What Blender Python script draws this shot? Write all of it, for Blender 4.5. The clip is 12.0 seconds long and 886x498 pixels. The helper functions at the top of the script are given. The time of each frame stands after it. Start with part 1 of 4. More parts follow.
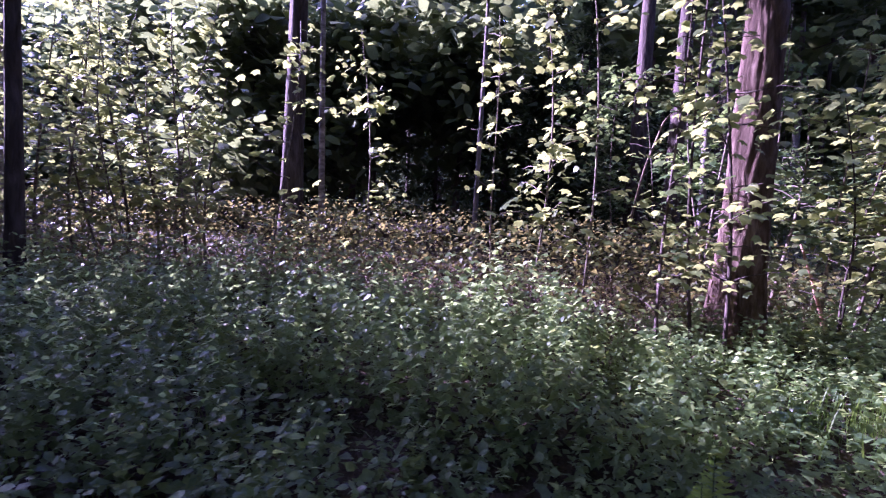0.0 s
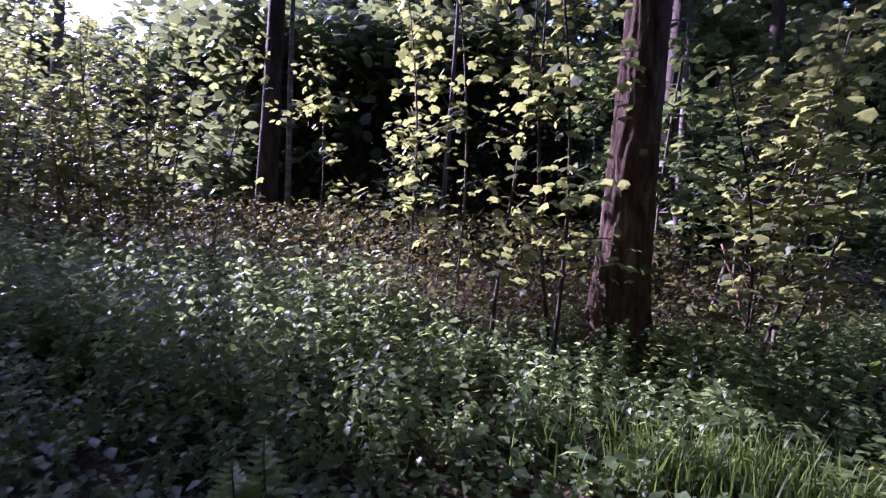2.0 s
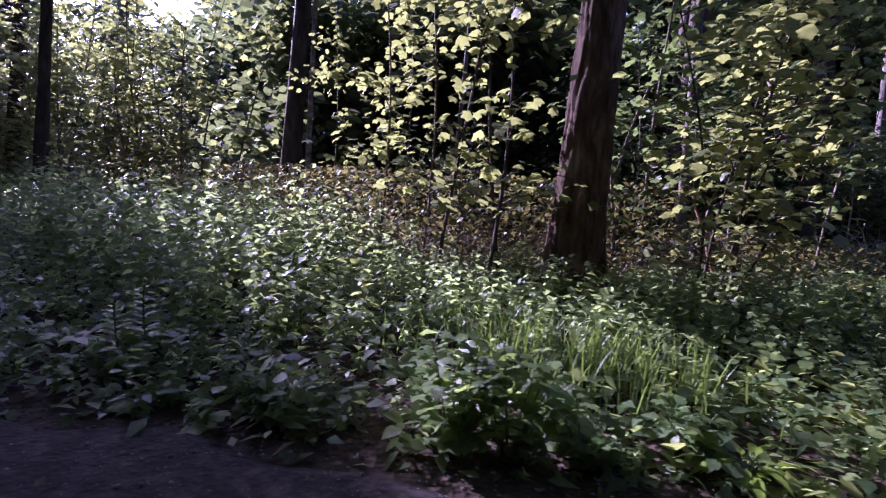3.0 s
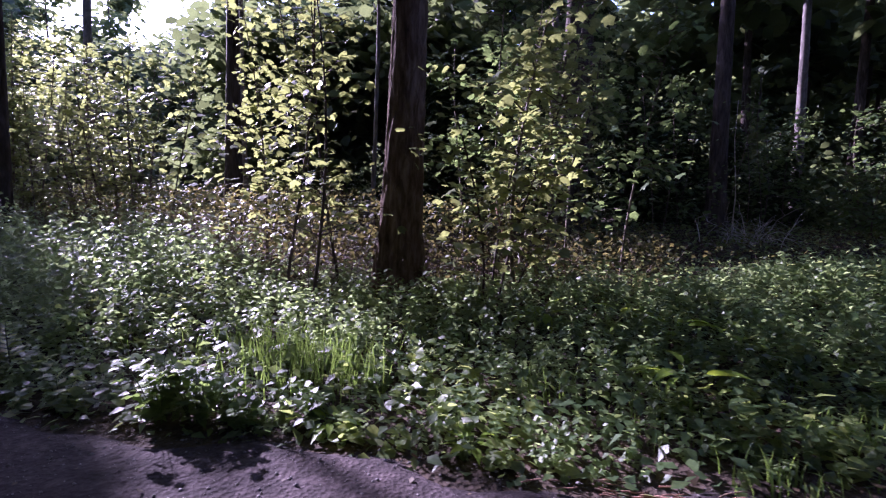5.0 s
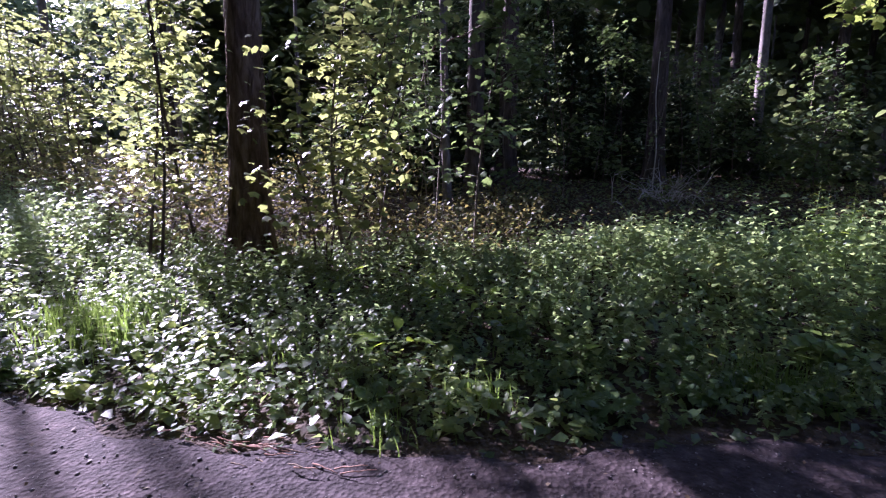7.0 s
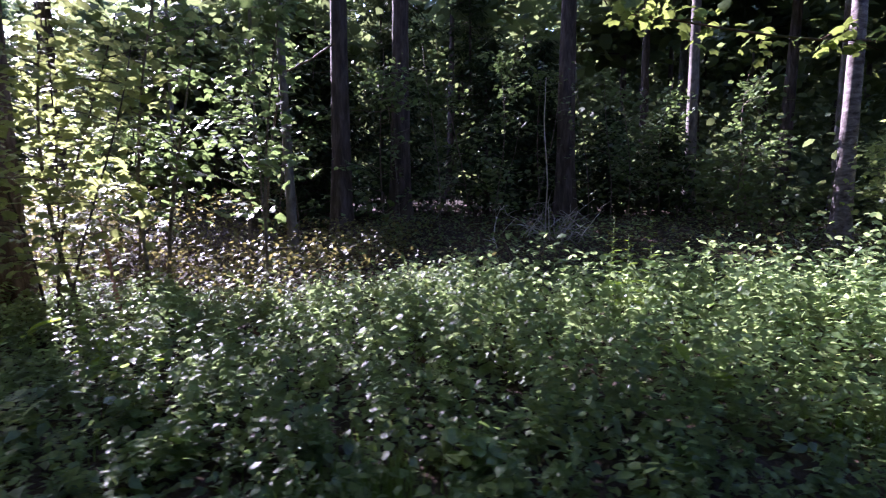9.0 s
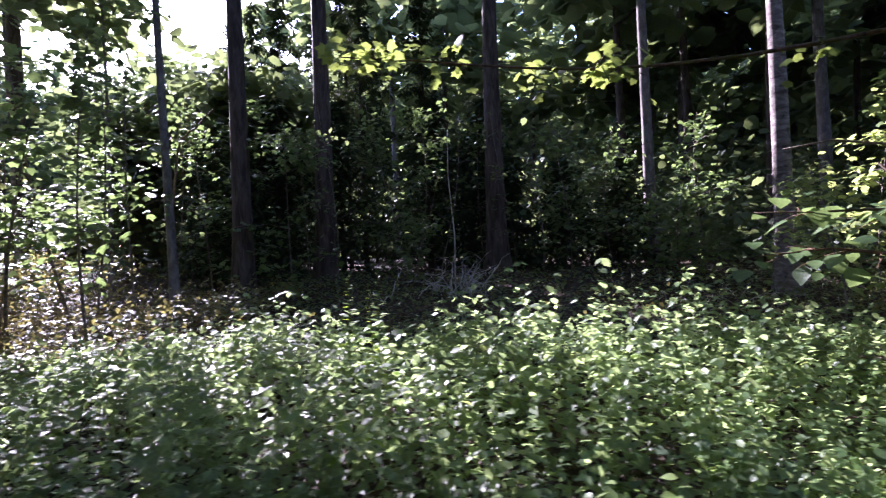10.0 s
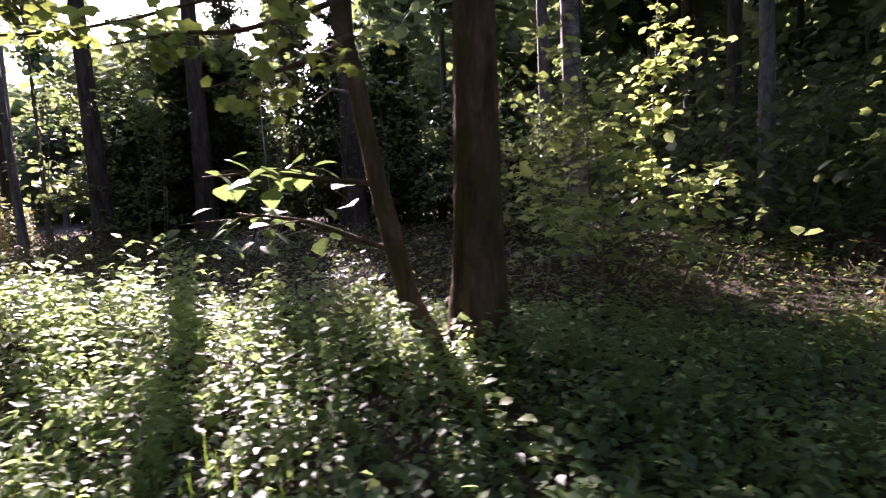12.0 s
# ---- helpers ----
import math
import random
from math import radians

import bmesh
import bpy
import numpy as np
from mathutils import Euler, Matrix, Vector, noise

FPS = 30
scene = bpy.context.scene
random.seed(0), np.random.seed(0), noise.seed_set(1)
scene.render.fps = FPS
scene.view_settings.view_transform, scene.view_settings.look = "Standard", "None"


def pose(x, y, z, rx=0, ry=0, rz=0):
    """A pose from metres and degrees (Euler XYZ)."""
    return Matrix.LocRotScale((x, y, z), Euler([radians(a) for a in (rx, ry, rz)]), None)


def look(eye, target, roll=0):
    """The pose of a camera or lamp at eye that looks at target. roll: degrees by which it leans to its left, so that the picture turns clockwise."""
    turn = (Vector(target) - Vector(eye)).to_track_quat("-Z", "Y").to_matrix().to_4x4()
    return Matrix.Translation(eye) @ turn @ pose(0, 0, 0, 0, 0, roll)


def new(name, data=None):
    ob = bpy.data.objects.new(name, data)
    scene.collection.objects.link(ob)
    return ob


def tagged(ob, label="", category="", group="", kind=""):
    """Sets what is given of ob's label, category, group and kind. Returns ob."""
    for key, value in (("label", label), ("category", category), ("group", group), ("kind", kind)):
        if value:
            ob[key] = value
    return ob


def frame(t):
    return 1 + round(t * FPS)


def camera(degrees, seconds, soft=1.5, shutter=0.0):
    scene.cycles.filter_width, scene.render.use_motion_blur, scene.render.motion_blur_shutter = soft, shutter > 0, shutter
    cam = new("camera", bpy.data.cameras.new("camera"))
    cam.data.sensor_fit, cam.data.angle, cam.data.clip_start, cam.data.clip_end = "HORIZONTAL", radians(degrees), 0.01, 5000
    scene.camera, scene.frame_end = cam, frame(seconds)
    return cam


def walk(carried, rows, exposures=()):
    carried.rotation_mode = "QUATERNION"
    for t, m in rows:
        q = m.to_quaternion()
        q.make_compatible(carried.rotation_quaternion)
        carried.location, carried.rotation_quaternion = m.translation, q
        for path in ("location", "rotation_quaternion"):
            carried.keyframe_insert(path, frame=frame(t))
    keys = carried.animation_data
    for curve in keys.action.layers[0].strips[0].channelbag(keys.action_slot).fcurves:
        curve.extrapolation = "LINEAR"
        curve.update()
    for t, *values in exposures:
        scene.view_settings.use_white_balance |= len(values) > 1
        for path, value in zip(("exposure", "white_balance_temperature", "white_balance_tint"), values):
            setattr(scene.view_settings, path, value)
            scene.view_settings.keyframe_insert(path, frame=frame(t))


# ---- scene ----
cam = camera(83.6, 12.0, soft=1.2, shutter=0.2)
PATH = [
    (0, (0.382, -0.043, 1.536), (0.534, 1.947, 1.392), 2.0),
    (0.5, (1.071, 0.055, 1.543), (1.15, 2.05, 1.436), 1.9),
    (1, (1.774, 0.17, 1.559), (1.781, 2.169, 1.483), 2.1),
    (1.5, (2.363, 0.258, 1.516), (2.333, 2.258, 1.478), 2.0),
    (2, (2.841, 0.163, 1.361), (2.576, 2.143, 1.268), 2.9),
    (2.5, (3.35, 0.105, 1.025), (2.85, 2.036, 0.881), 3.5),
    (3, (3.892, 0.151, 0.873), (3.372, 2.079, 0.752), 4.3),
    (3.5, (4.332, 0.152, 0.914), (3.827, 2.085, 0.83), 3.7),
    (3.7, (4.512, 0.111, 0.957), (4.01, 2.045, 0.871), 3.5),
    (5.3, (6.322, -0.412, 1.404), (5.732, 1.483, 1.156), 0.7),
    (5.5, (6.561, -0.391, 1.416), (5.964, 1.494, 1.111), 1.0),
    (6, (7.205, -0.331, 1.475), (6.592, 1.54, 1.121), 1.9),
    (6.5, (7.743, -0.215, 1.601), (7.077, 1.637, 1.246), 1.9),
    (6.7, (7.935, -0.121, 1.633), (7.242, 1.715, 1.246), 0.4),
    (8.3, (9.027, 0.942, 1.6), (8.357, 2.811, 1.358), -0.3),
    (8.5, (9.317, 1.198, 1.595), (8.648, 3.071, 1.384), 0.8),
    (9, (10.258, 1.761, 1.602), (9.512, 3.6, 1.353), -0.2),
    (9.5, (11.32, 2.354, 1.59), (10.472, 4.15, 1.352), 0.3),
    (10, (12.503, 3.232, 1.524), (11.547, 4.989, 1.508), -2.3),
    (10.5, (13.75, 3.794, 1.492), (12.667, 5.464, 1.299), -0.7),
    (11, (14.765, 4.675, 1.436), (13.593, 6.286, 1.259), -1.5),
    (11.5, (15.653, 5.445, 1.458), (14.404, 6.995, 1.262), -3.4),
    (12, (16.602, 6.283, 1.422), (15.278, 7.769, 1.224), -2.9),
]
walk(cam, [(t, look(eye, target, roll)) for t, eye, target, roll in PATH],
     exposures=[(0, 2.75, 4980, 80), (0.5, 2.4, 5080, 72), (1, 2.3, 5180, 70), (2, 1.88, 5120, 66), (3.5, 1.8, 5100, 66), (6.3, 2.12, 5250, 52), (8.5, 2.7, 5250, 47), (10.5, 2.75, 5550, 39), (12, 2.75, 6150, 44)])

# ---- light: low evening sun from beyond the thicket, clear sky ----
SUN_AZ, SUN_EL = radians(65), radians(30)      # azimuth to the left of +y
TO_SUN = Vector((-math.sin(SUN_AZ) * math.cos(SUN_EL), math.cos(SUN_AZ) * math.cos(SUN_EL), math.sin(SUN_EL)))
world = bpy.data.worlds.new("sky")
scene.world = world
world.use_nodes = True
wn = world.node_tree.nodes
sky = wn.new("ShaderNodeTexSky")
sky.sky_type, sky.sun_disc = "NISHITA", False
sky.sun_elevation, sky.sun_rotation = SUN_EL, -SUN_AZ
world.node_tree.links.new(sky.outputs[0], wn["Background"].inputs[0])
wn["Background"].inputs[1].default_value = 0.145
sun = new("sun", bpy.data.lights.new("sun", "SUN"))
sun.data.energy, sun.data.angle, sun.data.color = 5.0, radians(1.0), (1.0, 0.92, 0.8)
sun.matrix_world = Matrix.Translation((-20, 12, 14)) @ TO_SUN.to_track_quat("Z", "Y").to_matrix().to_4x4()


# ---- materials ----
def nodes_of(name):
    m = bpy.data.materials.new(name)
    m.use_nodes = True
    nt = m.node_tree
    return m, nt, nt.nodes["Principled BSDF"]


def add(nt, kind, **values):
    n = nt.nodes.new(kind)
    for key, v in values.items():
        n.inputs[key].default_value = v
    return n


def ramp(nt, source, stops):
    r = nt.nodes.new("ShaderNodeValToRGB")
    while len(r.color_ramp.elements) < len(stops):
        r.color_ramp.elements.new(0.5)
    for e, (at, col) in zip(r.color_ramp.elements, stops):
        e.position, e.color = at, (*col, 1)
    nt.links.new(source, r.inputs[0])
    return r


def leaf_material(name, dark, mid, light, glow, rough=0.45, through_part=0.42, shine=0.45):
    """Leaf blades: per-leaf colour, a paler vein network, gloss above, light coming through."""
    m, nt, p = nodes_of(name)
    geo = nt.nodes.new("ShaderNodeNewGeometry")
    tint = ramp(nt, geo.outputs["Random Per Island"], [(0.0, dark), (0.5, mid), (1.0, light)])
    tex = nt.nodes.new("ShaderNodeTexCoord")
    spots = add(nt, "ShaderNodeTexNoise", Scale=38.0, Detail=4.0)
    nt.links.new(tex.outputs["Object"], spots.inputs["Vector"])
    blot = ramp(nt, spots.outputs[0], [(0.3, (0.72, 0.72, 0.66)), (0.7, (1.12, 1.12, 1.0))])
    mix = nt.nodes.new("ShaderNodeMixRGB")
    mix.blend_type = "MULTIPLY"
    mix.inputs[0].default_value = 1.0
    nt.links.new(tint.outputs[0], mix.inputs[1])
    nt.links.new(blot.outputs[0], mix.inputs[2])
    nt.links.new(mix.outputs[0], p.inputs["Base Color"])
    p.inputs["Roughness"].default_value = rough
    p.inputs["Specular IOR Level"].default_value = shine
    bump = add(nt, "ShaderNodeBump", Strength=0.35, Distance=0.004)
    fine = add(nt, "ShaderNodeTexNoise", Scale=120.0, Detail=2.0)
    nt.links.new(tex.outputs["Object"], fine.inputs["Vector"])
    nt.links.new(fine.outputs[0], bump.inputs["Height"])
    nt.links.new(bump.outputs[0], p.inputs["Normal"])
    tr = nt.nodes.new("ShaderNodeBsdfTranslucent")
    gl = nt.nodes.new("ShaderNodeMixRGB")
    gl.blend_type = "MULTIPLY"
    gl.inputs[0].default_value = 1.0
    gl.inputs[2].default_value = (*glow, 1)
    nt.links.new(blot.outputs[0], gl.inputs[1])
    nt.links.new(gl.outputs[0], tr.inputs["Color"])
    both = nt.nodes.new("ShaderNodeMixShader")
    both.inputs[0].default_value = through_part
    nt.links.new(p.outputs[0], both.inputs[1])
    nt.links.new(tr.outputs[0], both.inputs[2])
    nt.links.new(both.outputs[0], nt.nodes["Material Output"].inputs[0])
    return m


def bark_material(name, low, mid, high, scale=9.0, stretch=0.22, depth=0.03, patch=None):
    m, nt, p = nodes_of(name)
    tex = nt.nodes.new("ShaderNodeTexCoord")
    mp = nt.nodes.new("ShaderNodeMapping")
    mp.inputs["Scale"].default_value = (1, 1, stretch)
    nt.links.new(tex.outputs["Object"], mp.inputs["Vector"])
    ridges = add(nt, "ShaderNodeTexNoise", Scale=scale, Detail=8.0, Roughness=0.65, Distortion=0.6)
    nt.links.new(mp.outputs[0], ridges.inputs["Vector"])
    col = ramp(nt, ridges.outputs[0], [(0.32, low), (0.5, mid), (0.7, high)])
    out = col
    if patch:
        big = add(nt, "ShaderNodeTexNoise", Scale=2.3, Detail=5.0, Roughness=0.7)
        nt.links.new(tex.outputs["Object"], big.inputs["Vector"])
        mask = ramp(nt, big.outputs[0], [(0.48, (0, 0, 0)), (0.6, (1, 1, 1))])
        out = nt.nodes.new("ShaderNodeMixRGB")
        nt.links.new(mask.outputs[0], out.inputs[0])
        nt.links.new(col.outputs[0], out.inputs[1])
        out.inputs[2].default_value = (*patch, 1)
    nt.links.new(out.outputs[0], p.inputs["Base Color"])
    p.inputs["Roughness"].default_value = 0.85
    p.inputs["Specular IOR Level"].default_value = 0.2
    bump = add(nt, "ShaderNodeBump", Strength=0.9, Distance=depth)
    nt.links.new(ridges.outputs[0], bump.inputs["Height"])
    nt.links.new(bump.outputs[0], p.inputs["Normal"])
    return m


def soil_material(name, stops, scale, bump_scale, depth, stops2=None):
    m, nt, p = nodes_of(name)
    tex = nt.nodes.new("ShaderNodeTexCoord")
    a = add(nt, "ShaderNodeTexNoise", Scale=scale, Detail=9.0, Roughness=0.7)
    b = add(nt, "ShaderNodeTexVoronoi", Scale=bump_scale)
    c = add(nt, "ShaderNodeTexNoise", Scale=0.7, Detail=3.0)
    for n in (a, b, c):
        nt.links.new(tex.outputs["Object"], n.inputs["Vector"])
    col = ramp(nt, a.outputs[0], stops)
    wide = ramp(nt, c.outputs[0], [(0.35, (0.7, 0.7, 0.72)), (0.65, (1.2, 1.15, 1.1))])
    mix = nt.nodes.new("ShaderNodeMixRGB")
    mix.blend_type = "MULTIPLY"
    mix.inputs[0].default_value = 1.0
    nt.links.new(col.outputs[0], mix.inputs[1])
    nt.links.new(wide.outputs[0], mix.inputs[2])
    nt.links.new(mix.outputs[0], p.inputs["Base Color"])
    p.inputs["Roughness"].default_value = 0.9
    p.inputs["Specular IOR Level"].default_value = 0.25
    s = nt.nodes.new("ShaderNodeMath")
    s.operation = "ADD"
    nt.links.new(a.outputs[0], s.inputs[0])
    nt.links.new(b.outputs["Distance"], s.inputs[1])
    bump = add(nt, "ShaderNodeBump", Strength=0.8, Distance=depth)
    nt.links.new(s.outputs[0], bump.inputs["Height"])
    nt.links.new(bump.outputs[0], p.inputs["Normal"])
    return m


def plain_wood(name, low, high, scale=60.0):
    m, nt, p = nodes_of(name)
    tex = nt.nodes.new("ShaderNodeTexCoord")
    a = add(nt, "ShaderNodeTexNoise", Scale=scale, Detail=5.0)
    nt.links.new(tex.outputs["Object"], a.inputs["Vector"])
    col = ramp(nt, a.outputs[0], [(0.35, low), (0.65, high)])
    nt.links.new(col.outputs[0], p.inputs["Base Color"])
    p.inputs["Roughness"].default_value = 0.75
    bump = add(nt, "ShaderNodeBump", Strength=0.5, Distance=0.004)
    nt.links.new(a.outputs[0], bump.inputs["Height"])
    nt.links.new(bump.outputs[0], p.inputs["Normal"])
    return m


LEAF_SAPLING = leaf_material("sycamore_leaf", (0.05, 0.075, 0.033), (0.082, 0.115, 0.048), (0.14, 0.17, 0.065), (0.5, 0.56, 0.19), 0.42)
LEAF_NETTLE = leaf_material("nettle_leaf", (0.03, 0.058, 0.024), (0.062, 0.105, 0.04), (0.13, 0.19, 0.075), (0.52, 0.67, 0.28), 0.44, 0.46, 0.42)
LEAF_LOW = leaf_material("ground_cover_leaf", (0.034, 0.062, 0.028), (0.052, 0.096, 0.04), (0.09, 0.14, 0.06), (0.38, 0.5, 0.16), 0.42, 0.42)
LEAF_HERB = leaf_material("herb_leaf", (0.06, 0.1, 0.035), (0.1, 0.15, 0.05), (0.16, 0.21, 0.08), (0.6, 0.7, 0.22), 0.45, 0.45)
LEAF_YELLOW = leaf_material("dock_leaf", (0.08, 0.14, 0.02), (0.12, 0.2, 0.025), (0.2, 0.27, 0.04), (0.45, 0.6, 0.05), 0.4, 0.45)
LEAF_BROAD = leaf_material("burdock_leaf", (0.06, 0.11, 0.04), (0.085, 0.14, 0.05), (0.12, 0.18, 0.07), (0.38, 0.54, 0.14), 0.45, 0.36)
# dark tone also stands for the shade on the far shrubs
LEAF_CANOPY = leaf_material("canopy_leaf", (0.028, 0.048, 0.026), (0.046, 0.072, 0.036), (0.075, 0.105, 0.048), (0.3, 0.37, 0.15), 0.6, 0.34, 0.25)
LEAF_PALE = leaf_material("pale_leaf", (0.35, 0.4, 0.38), (0.45, 0.5, 0.47), (0.55, 0.6, 0.58), (0.4, 0.45, 0.4), 0.5, 0.25)
LEAF_SPRUCE = leaf_material("spruce_needles", (0.034, 0.055, 0.032), (0.055, 0.08, 0.045), (0.08, 0.11, 0.06), (0.08, 0.1, 0.04), 0.85, 0.08, 0.06)
# shaded copy of the leaves: dimmer, less light through, in place of shade
LEAF_SHADE = leaf_material("shade_leaf", (0.04, 0.075, 0.03), (0.065, 0.11, 0.042), (0.1, 0.15, 0.06), (0.3, 0.42, 0.14), 0.45, 0.35, 0.4)
GRASS = leaf_material("grass_blade", (0.04, 0.08, 0.018), (0.065, 0.12, 0.024), (0.11, 0.17, 0.036), (0.24, 0.36, 0.07), 0.45, 0.45)
LITTER = leaf_material("dead_leaf", (0.03, 0.02, 0.01), (0.055, 0.036, 0.02), (0.1, 0.068, 0.038), (0.15, 0.08, 0.04), 0.7, 0.15)
BARK_MAIN = bark_material("furrowed_bark", (0.045, 0.027, 0.02), (0.13, 0.085, 0.066), (0.27, 0.195, 0.155), 13.0, 0.25, 0.035)
BARK_DARK = bark_material("dark_bark", (0.03, 0.022, 0.02), (0.075, 0.056, 0.05), (0.14, 0.11, 0.1), 12.0, 0.2, 0.03)
BARK_GREY = bark_material("grey_bark", (0.07, 0.06, 0.058), (0.15, 0.13, 0.125), (0.25, 0.22, 0.21), 10.0, 0.5, 0.012)
BARK_BIRCH = bark_material("pale_bark", (0.06, 0.047, 0.044), (0.19, 0.155, 0.15), (0.4, 0.35, 0.33), 6.0, 2.2, 0.01)
BARK_MOSS = bark_material("mossy_bark", (0.035, 0.022, 0.015), (0.11, 0.066, 0.04), (0.22, 0.135, 0.08), 12.0, 0.25, 0.035, patch=(0.075, 0.065, 0.02))
LEAF_BOUGH = leaf_material("bough_leaf", (0.04, 0.07, 0.016), (0.065, 0.1, 0.02), (0.1, 0.14, 0.028), (0.36, 0.44, 0.1), 0.5, 0.45, 0.25)
# pale dead wood, colour raised to stand for sun on the twigs
TWIG_PALE = plain_wood("sunlit_pale_twig", (0.34, 0.3, 0.27), (0.62, 0.57, 0.52), 40.0)
STEM = plain_wood("sapling_bark", (0.06, 0.045, 0.034), (0.2, 0.16, 0.125), 25.0)
STEM_GREEN = plain_wood("green_stem", (0.05, 0.09, 0.02), (0.11, 0.15, 0.05), 30.0)
TWIG = plain_wood("dry_twig", (0.08, 0.052, 0.032), (0.22, 0.155, 0.1), 40.0)
LEAF_BRAMBLE = leaf_material("bramble_leaf", (0.058, 0.044, 0.022), (0.066, 0.08, 0.03), (0.1, 0.13, 0.045), (0.34, 0.3, 0.1), 0.5, 0.35, 0.3)
TWIG_RED = plain_wood("red_brown_wood", (0.2, 0.09, 0.06), (0.42, 0.24, 0.17), 30.0)
SOIL = soil_material("forest_soil", [(0.3, (0.02, 0.014, 0.01)), (0.5, (0.05, 0.035, 0.025)), (0.72, (0.11, 0.08, 0.056))], 9.0, 30.0, 0.04)
ROAD = soil_material("gravel_track", [(0.3, (0.016, 0.011, 0.012)), (0.5, (0.034, 0.025, 0.027)), (0.72, (0.1, 0.078, 0.082))], 11.0, 38.0, 0.012)
STONE = plain_wood("grey_stone", (0.07, 0.06, 0.06), (0.24, 0.22, 0.215), 20.0)


# ---- mesh tools ----
rng = np.random.default_rng(7)


def mesh_of(name, verts, faces, material, smooth=False):
    """A mesh from an array of places and an array of triangles or quads (or a list of both)."""
    me = bpy.data.meshes.new(name)
    groups = faces if isinstance(faces, list) else [faces]
    groups = [np.asarray(g, int) for g in groups if len(g)]
    verts = np.asarray(verts, float)
    me.vertices.add(len(verts))
    me.vertices.foreach_set("co", verts.ravel())
    loops = np.concatenate([g.ravel() for g in groups])
    sizes = np.concatenate([np.full(len(g), g.shape[1]) for g in groups])
    me.loops.add(len(loops))
    me.loops.foreach_set("vertex_index", loops)
    me.polygons.add(len(sizes))
    me.polygons.foreach_set("loop_start", np.r_[0, np.cumsum(sizes)[:-1]])
    me.polygons.foreach_set("loop_total", sizes)
    if smooth:
        me.polygons.foreach_set("use_smooth", np.ones(len(sizes), bool))
    me.update(calc_edges=True)
    me.validate()
    me.materials.append(material)
    return me


def part(name, me, parent, label=""):
    ob = new(name, me)
    ob.parent = parent
    return tagged(ob, label)


def thing(name, place, label, category, group="", turn=0.0, kind=""):
    ob = new(name)
    ob.empty_display_size = 0.2
    ob.matrix_basis = Matrix.Translation(place) @ Matrix.Rotation(turn, 4, "Z")
    return tagged(ob, label, category, group, kind)


class Soup:
    """Collects pieces of a mesh."""

    def __init__(self):
        self.v, self.t, self.q, self.n = [], [], [], 0

    def put(self, verts, tris=None, quads=None):
        self.v.append(np.asarray(verts, float))
        if tris is not None and len(tris):
            self.t.append(np.asarray(tris, int) + self.n)
        if quads is not None and len(quads):
            self.q.append(np.asarray(quads, int) + self.n)
        self.n += len(verts)

    def tube(self, pts, radii, sides=6, rough=0.0, flare=0.0, cap=True, ridge=0.0):
        pts = np.asarray(pts, float)
        radii = np.asarray(radii, float)
        along = np.gradient(pts, axis=0)
        along /= np.linalg.norm(along, axis=1, keepdims=True) + 1e-9
        ref = np.array([0.0, 0, 1]) if abs(along[0, 2]) < 0.8 else np.array([1.0, 0, 0])
        a = np.cross(along, ref)
        a /= np.linalg.norm(a, axis=1, keepdims=True) + 1e-9
        b = np.cross(along, a)
        ang = np.linspace(0, 2 * np.pi, sides, endpoint=False)
        r = radii[:, None] * np.ones(sides)
        if rough:
            r = r * (1 + rough * rng.normal(size=r.shape))
        if ridge:
            zz = pts[:, 2][:, None]
            furrow = np.abs(np.sin(9.0 * ang[None] + 1.3 * np.sin(2.1 * zz) + 0.7 * np.sin(7.3 * zz + 3 * ang[None])))
            r = r * (1 + ridge * (furrow ** 0.6 - 0.7) + 0.35 * ridge * np.sin(5.0 * zz + 4 * ang[None]) * np.sin(13.0 * zz - 6 * ang[None]))
        if flare:
            lobes = 1 + flare * np.exp(-np.linspace(0, 1, len(pts)) * 14)[:, None] * (0.6 + 0.6 * np.cos(5 * ang + 1.0)[None])
            r = r * lobes
        ring = pts[:, None] + r[..., None] * (np.cos(ang)[None, :, None] * a[:, None] + np.sin(ang)[None, :, None] * b[:, None])
        i, j = np.meshgrid(np.arange(len(pts) - 1), np.arange(sides), indexing="ij")
        k = (j + 1) % sides
        quads = np.stack([i * sides + j, i * sides + k, (i + 1) * sides + k, (i + 1) * sides + j], -1).reshape(-1, 4)
        v = ring.reshape(-1, 3)
        tris = None
        if cap:
            v = np.vstack([v, pts[-1] + along[-1] * radii[-1] * 0.7])
            last = (len(pts) - 1) * sides
            tris = [(last + m, last + (m + 1) % sides, len(v) - 1) for m in range(sides)]
        self.put(v, tris, quads)

    def leaves(self, template, at, facing, normal, size):
        """Leaves at places, each along its facing with its upper side to normal."""
        tv, tf = template
        at, facing, normal = (np.asarray(x, float) for x in (at, facing, normal))
        if not len(at):
            return
        y = facing / (np.linalg.norm(facing, axis=1, keepdims=True) + 1e-9)
        x = np.cross(y, normal)
        x /= np.linalg.norm(x, axis=1, keepdims=True) + 1e-9
        z = np.cross(x, y)
        s = np.asarray(size, float)[:, None, None]
        v = at[:, None] + s * (tv[None, :, :1] * x[:, None] + tv[None, :, 1:2] * y[:, None] + tv[None, :, 2:] * z[:, None])
        f = tf[None] + (np.arange(len(at)) * len(tv))[:, None, None]
        self.put(v.reshape(-1, 3), tris=f.reshape(-1, 3))

    def mesh(self, name, material, smooth=False):
        groups = [np.concatenate(g) for g in (self.t, self.q) if g]
        return mesh_of(name, np.concatenate(self.v), groups, material, smooth)


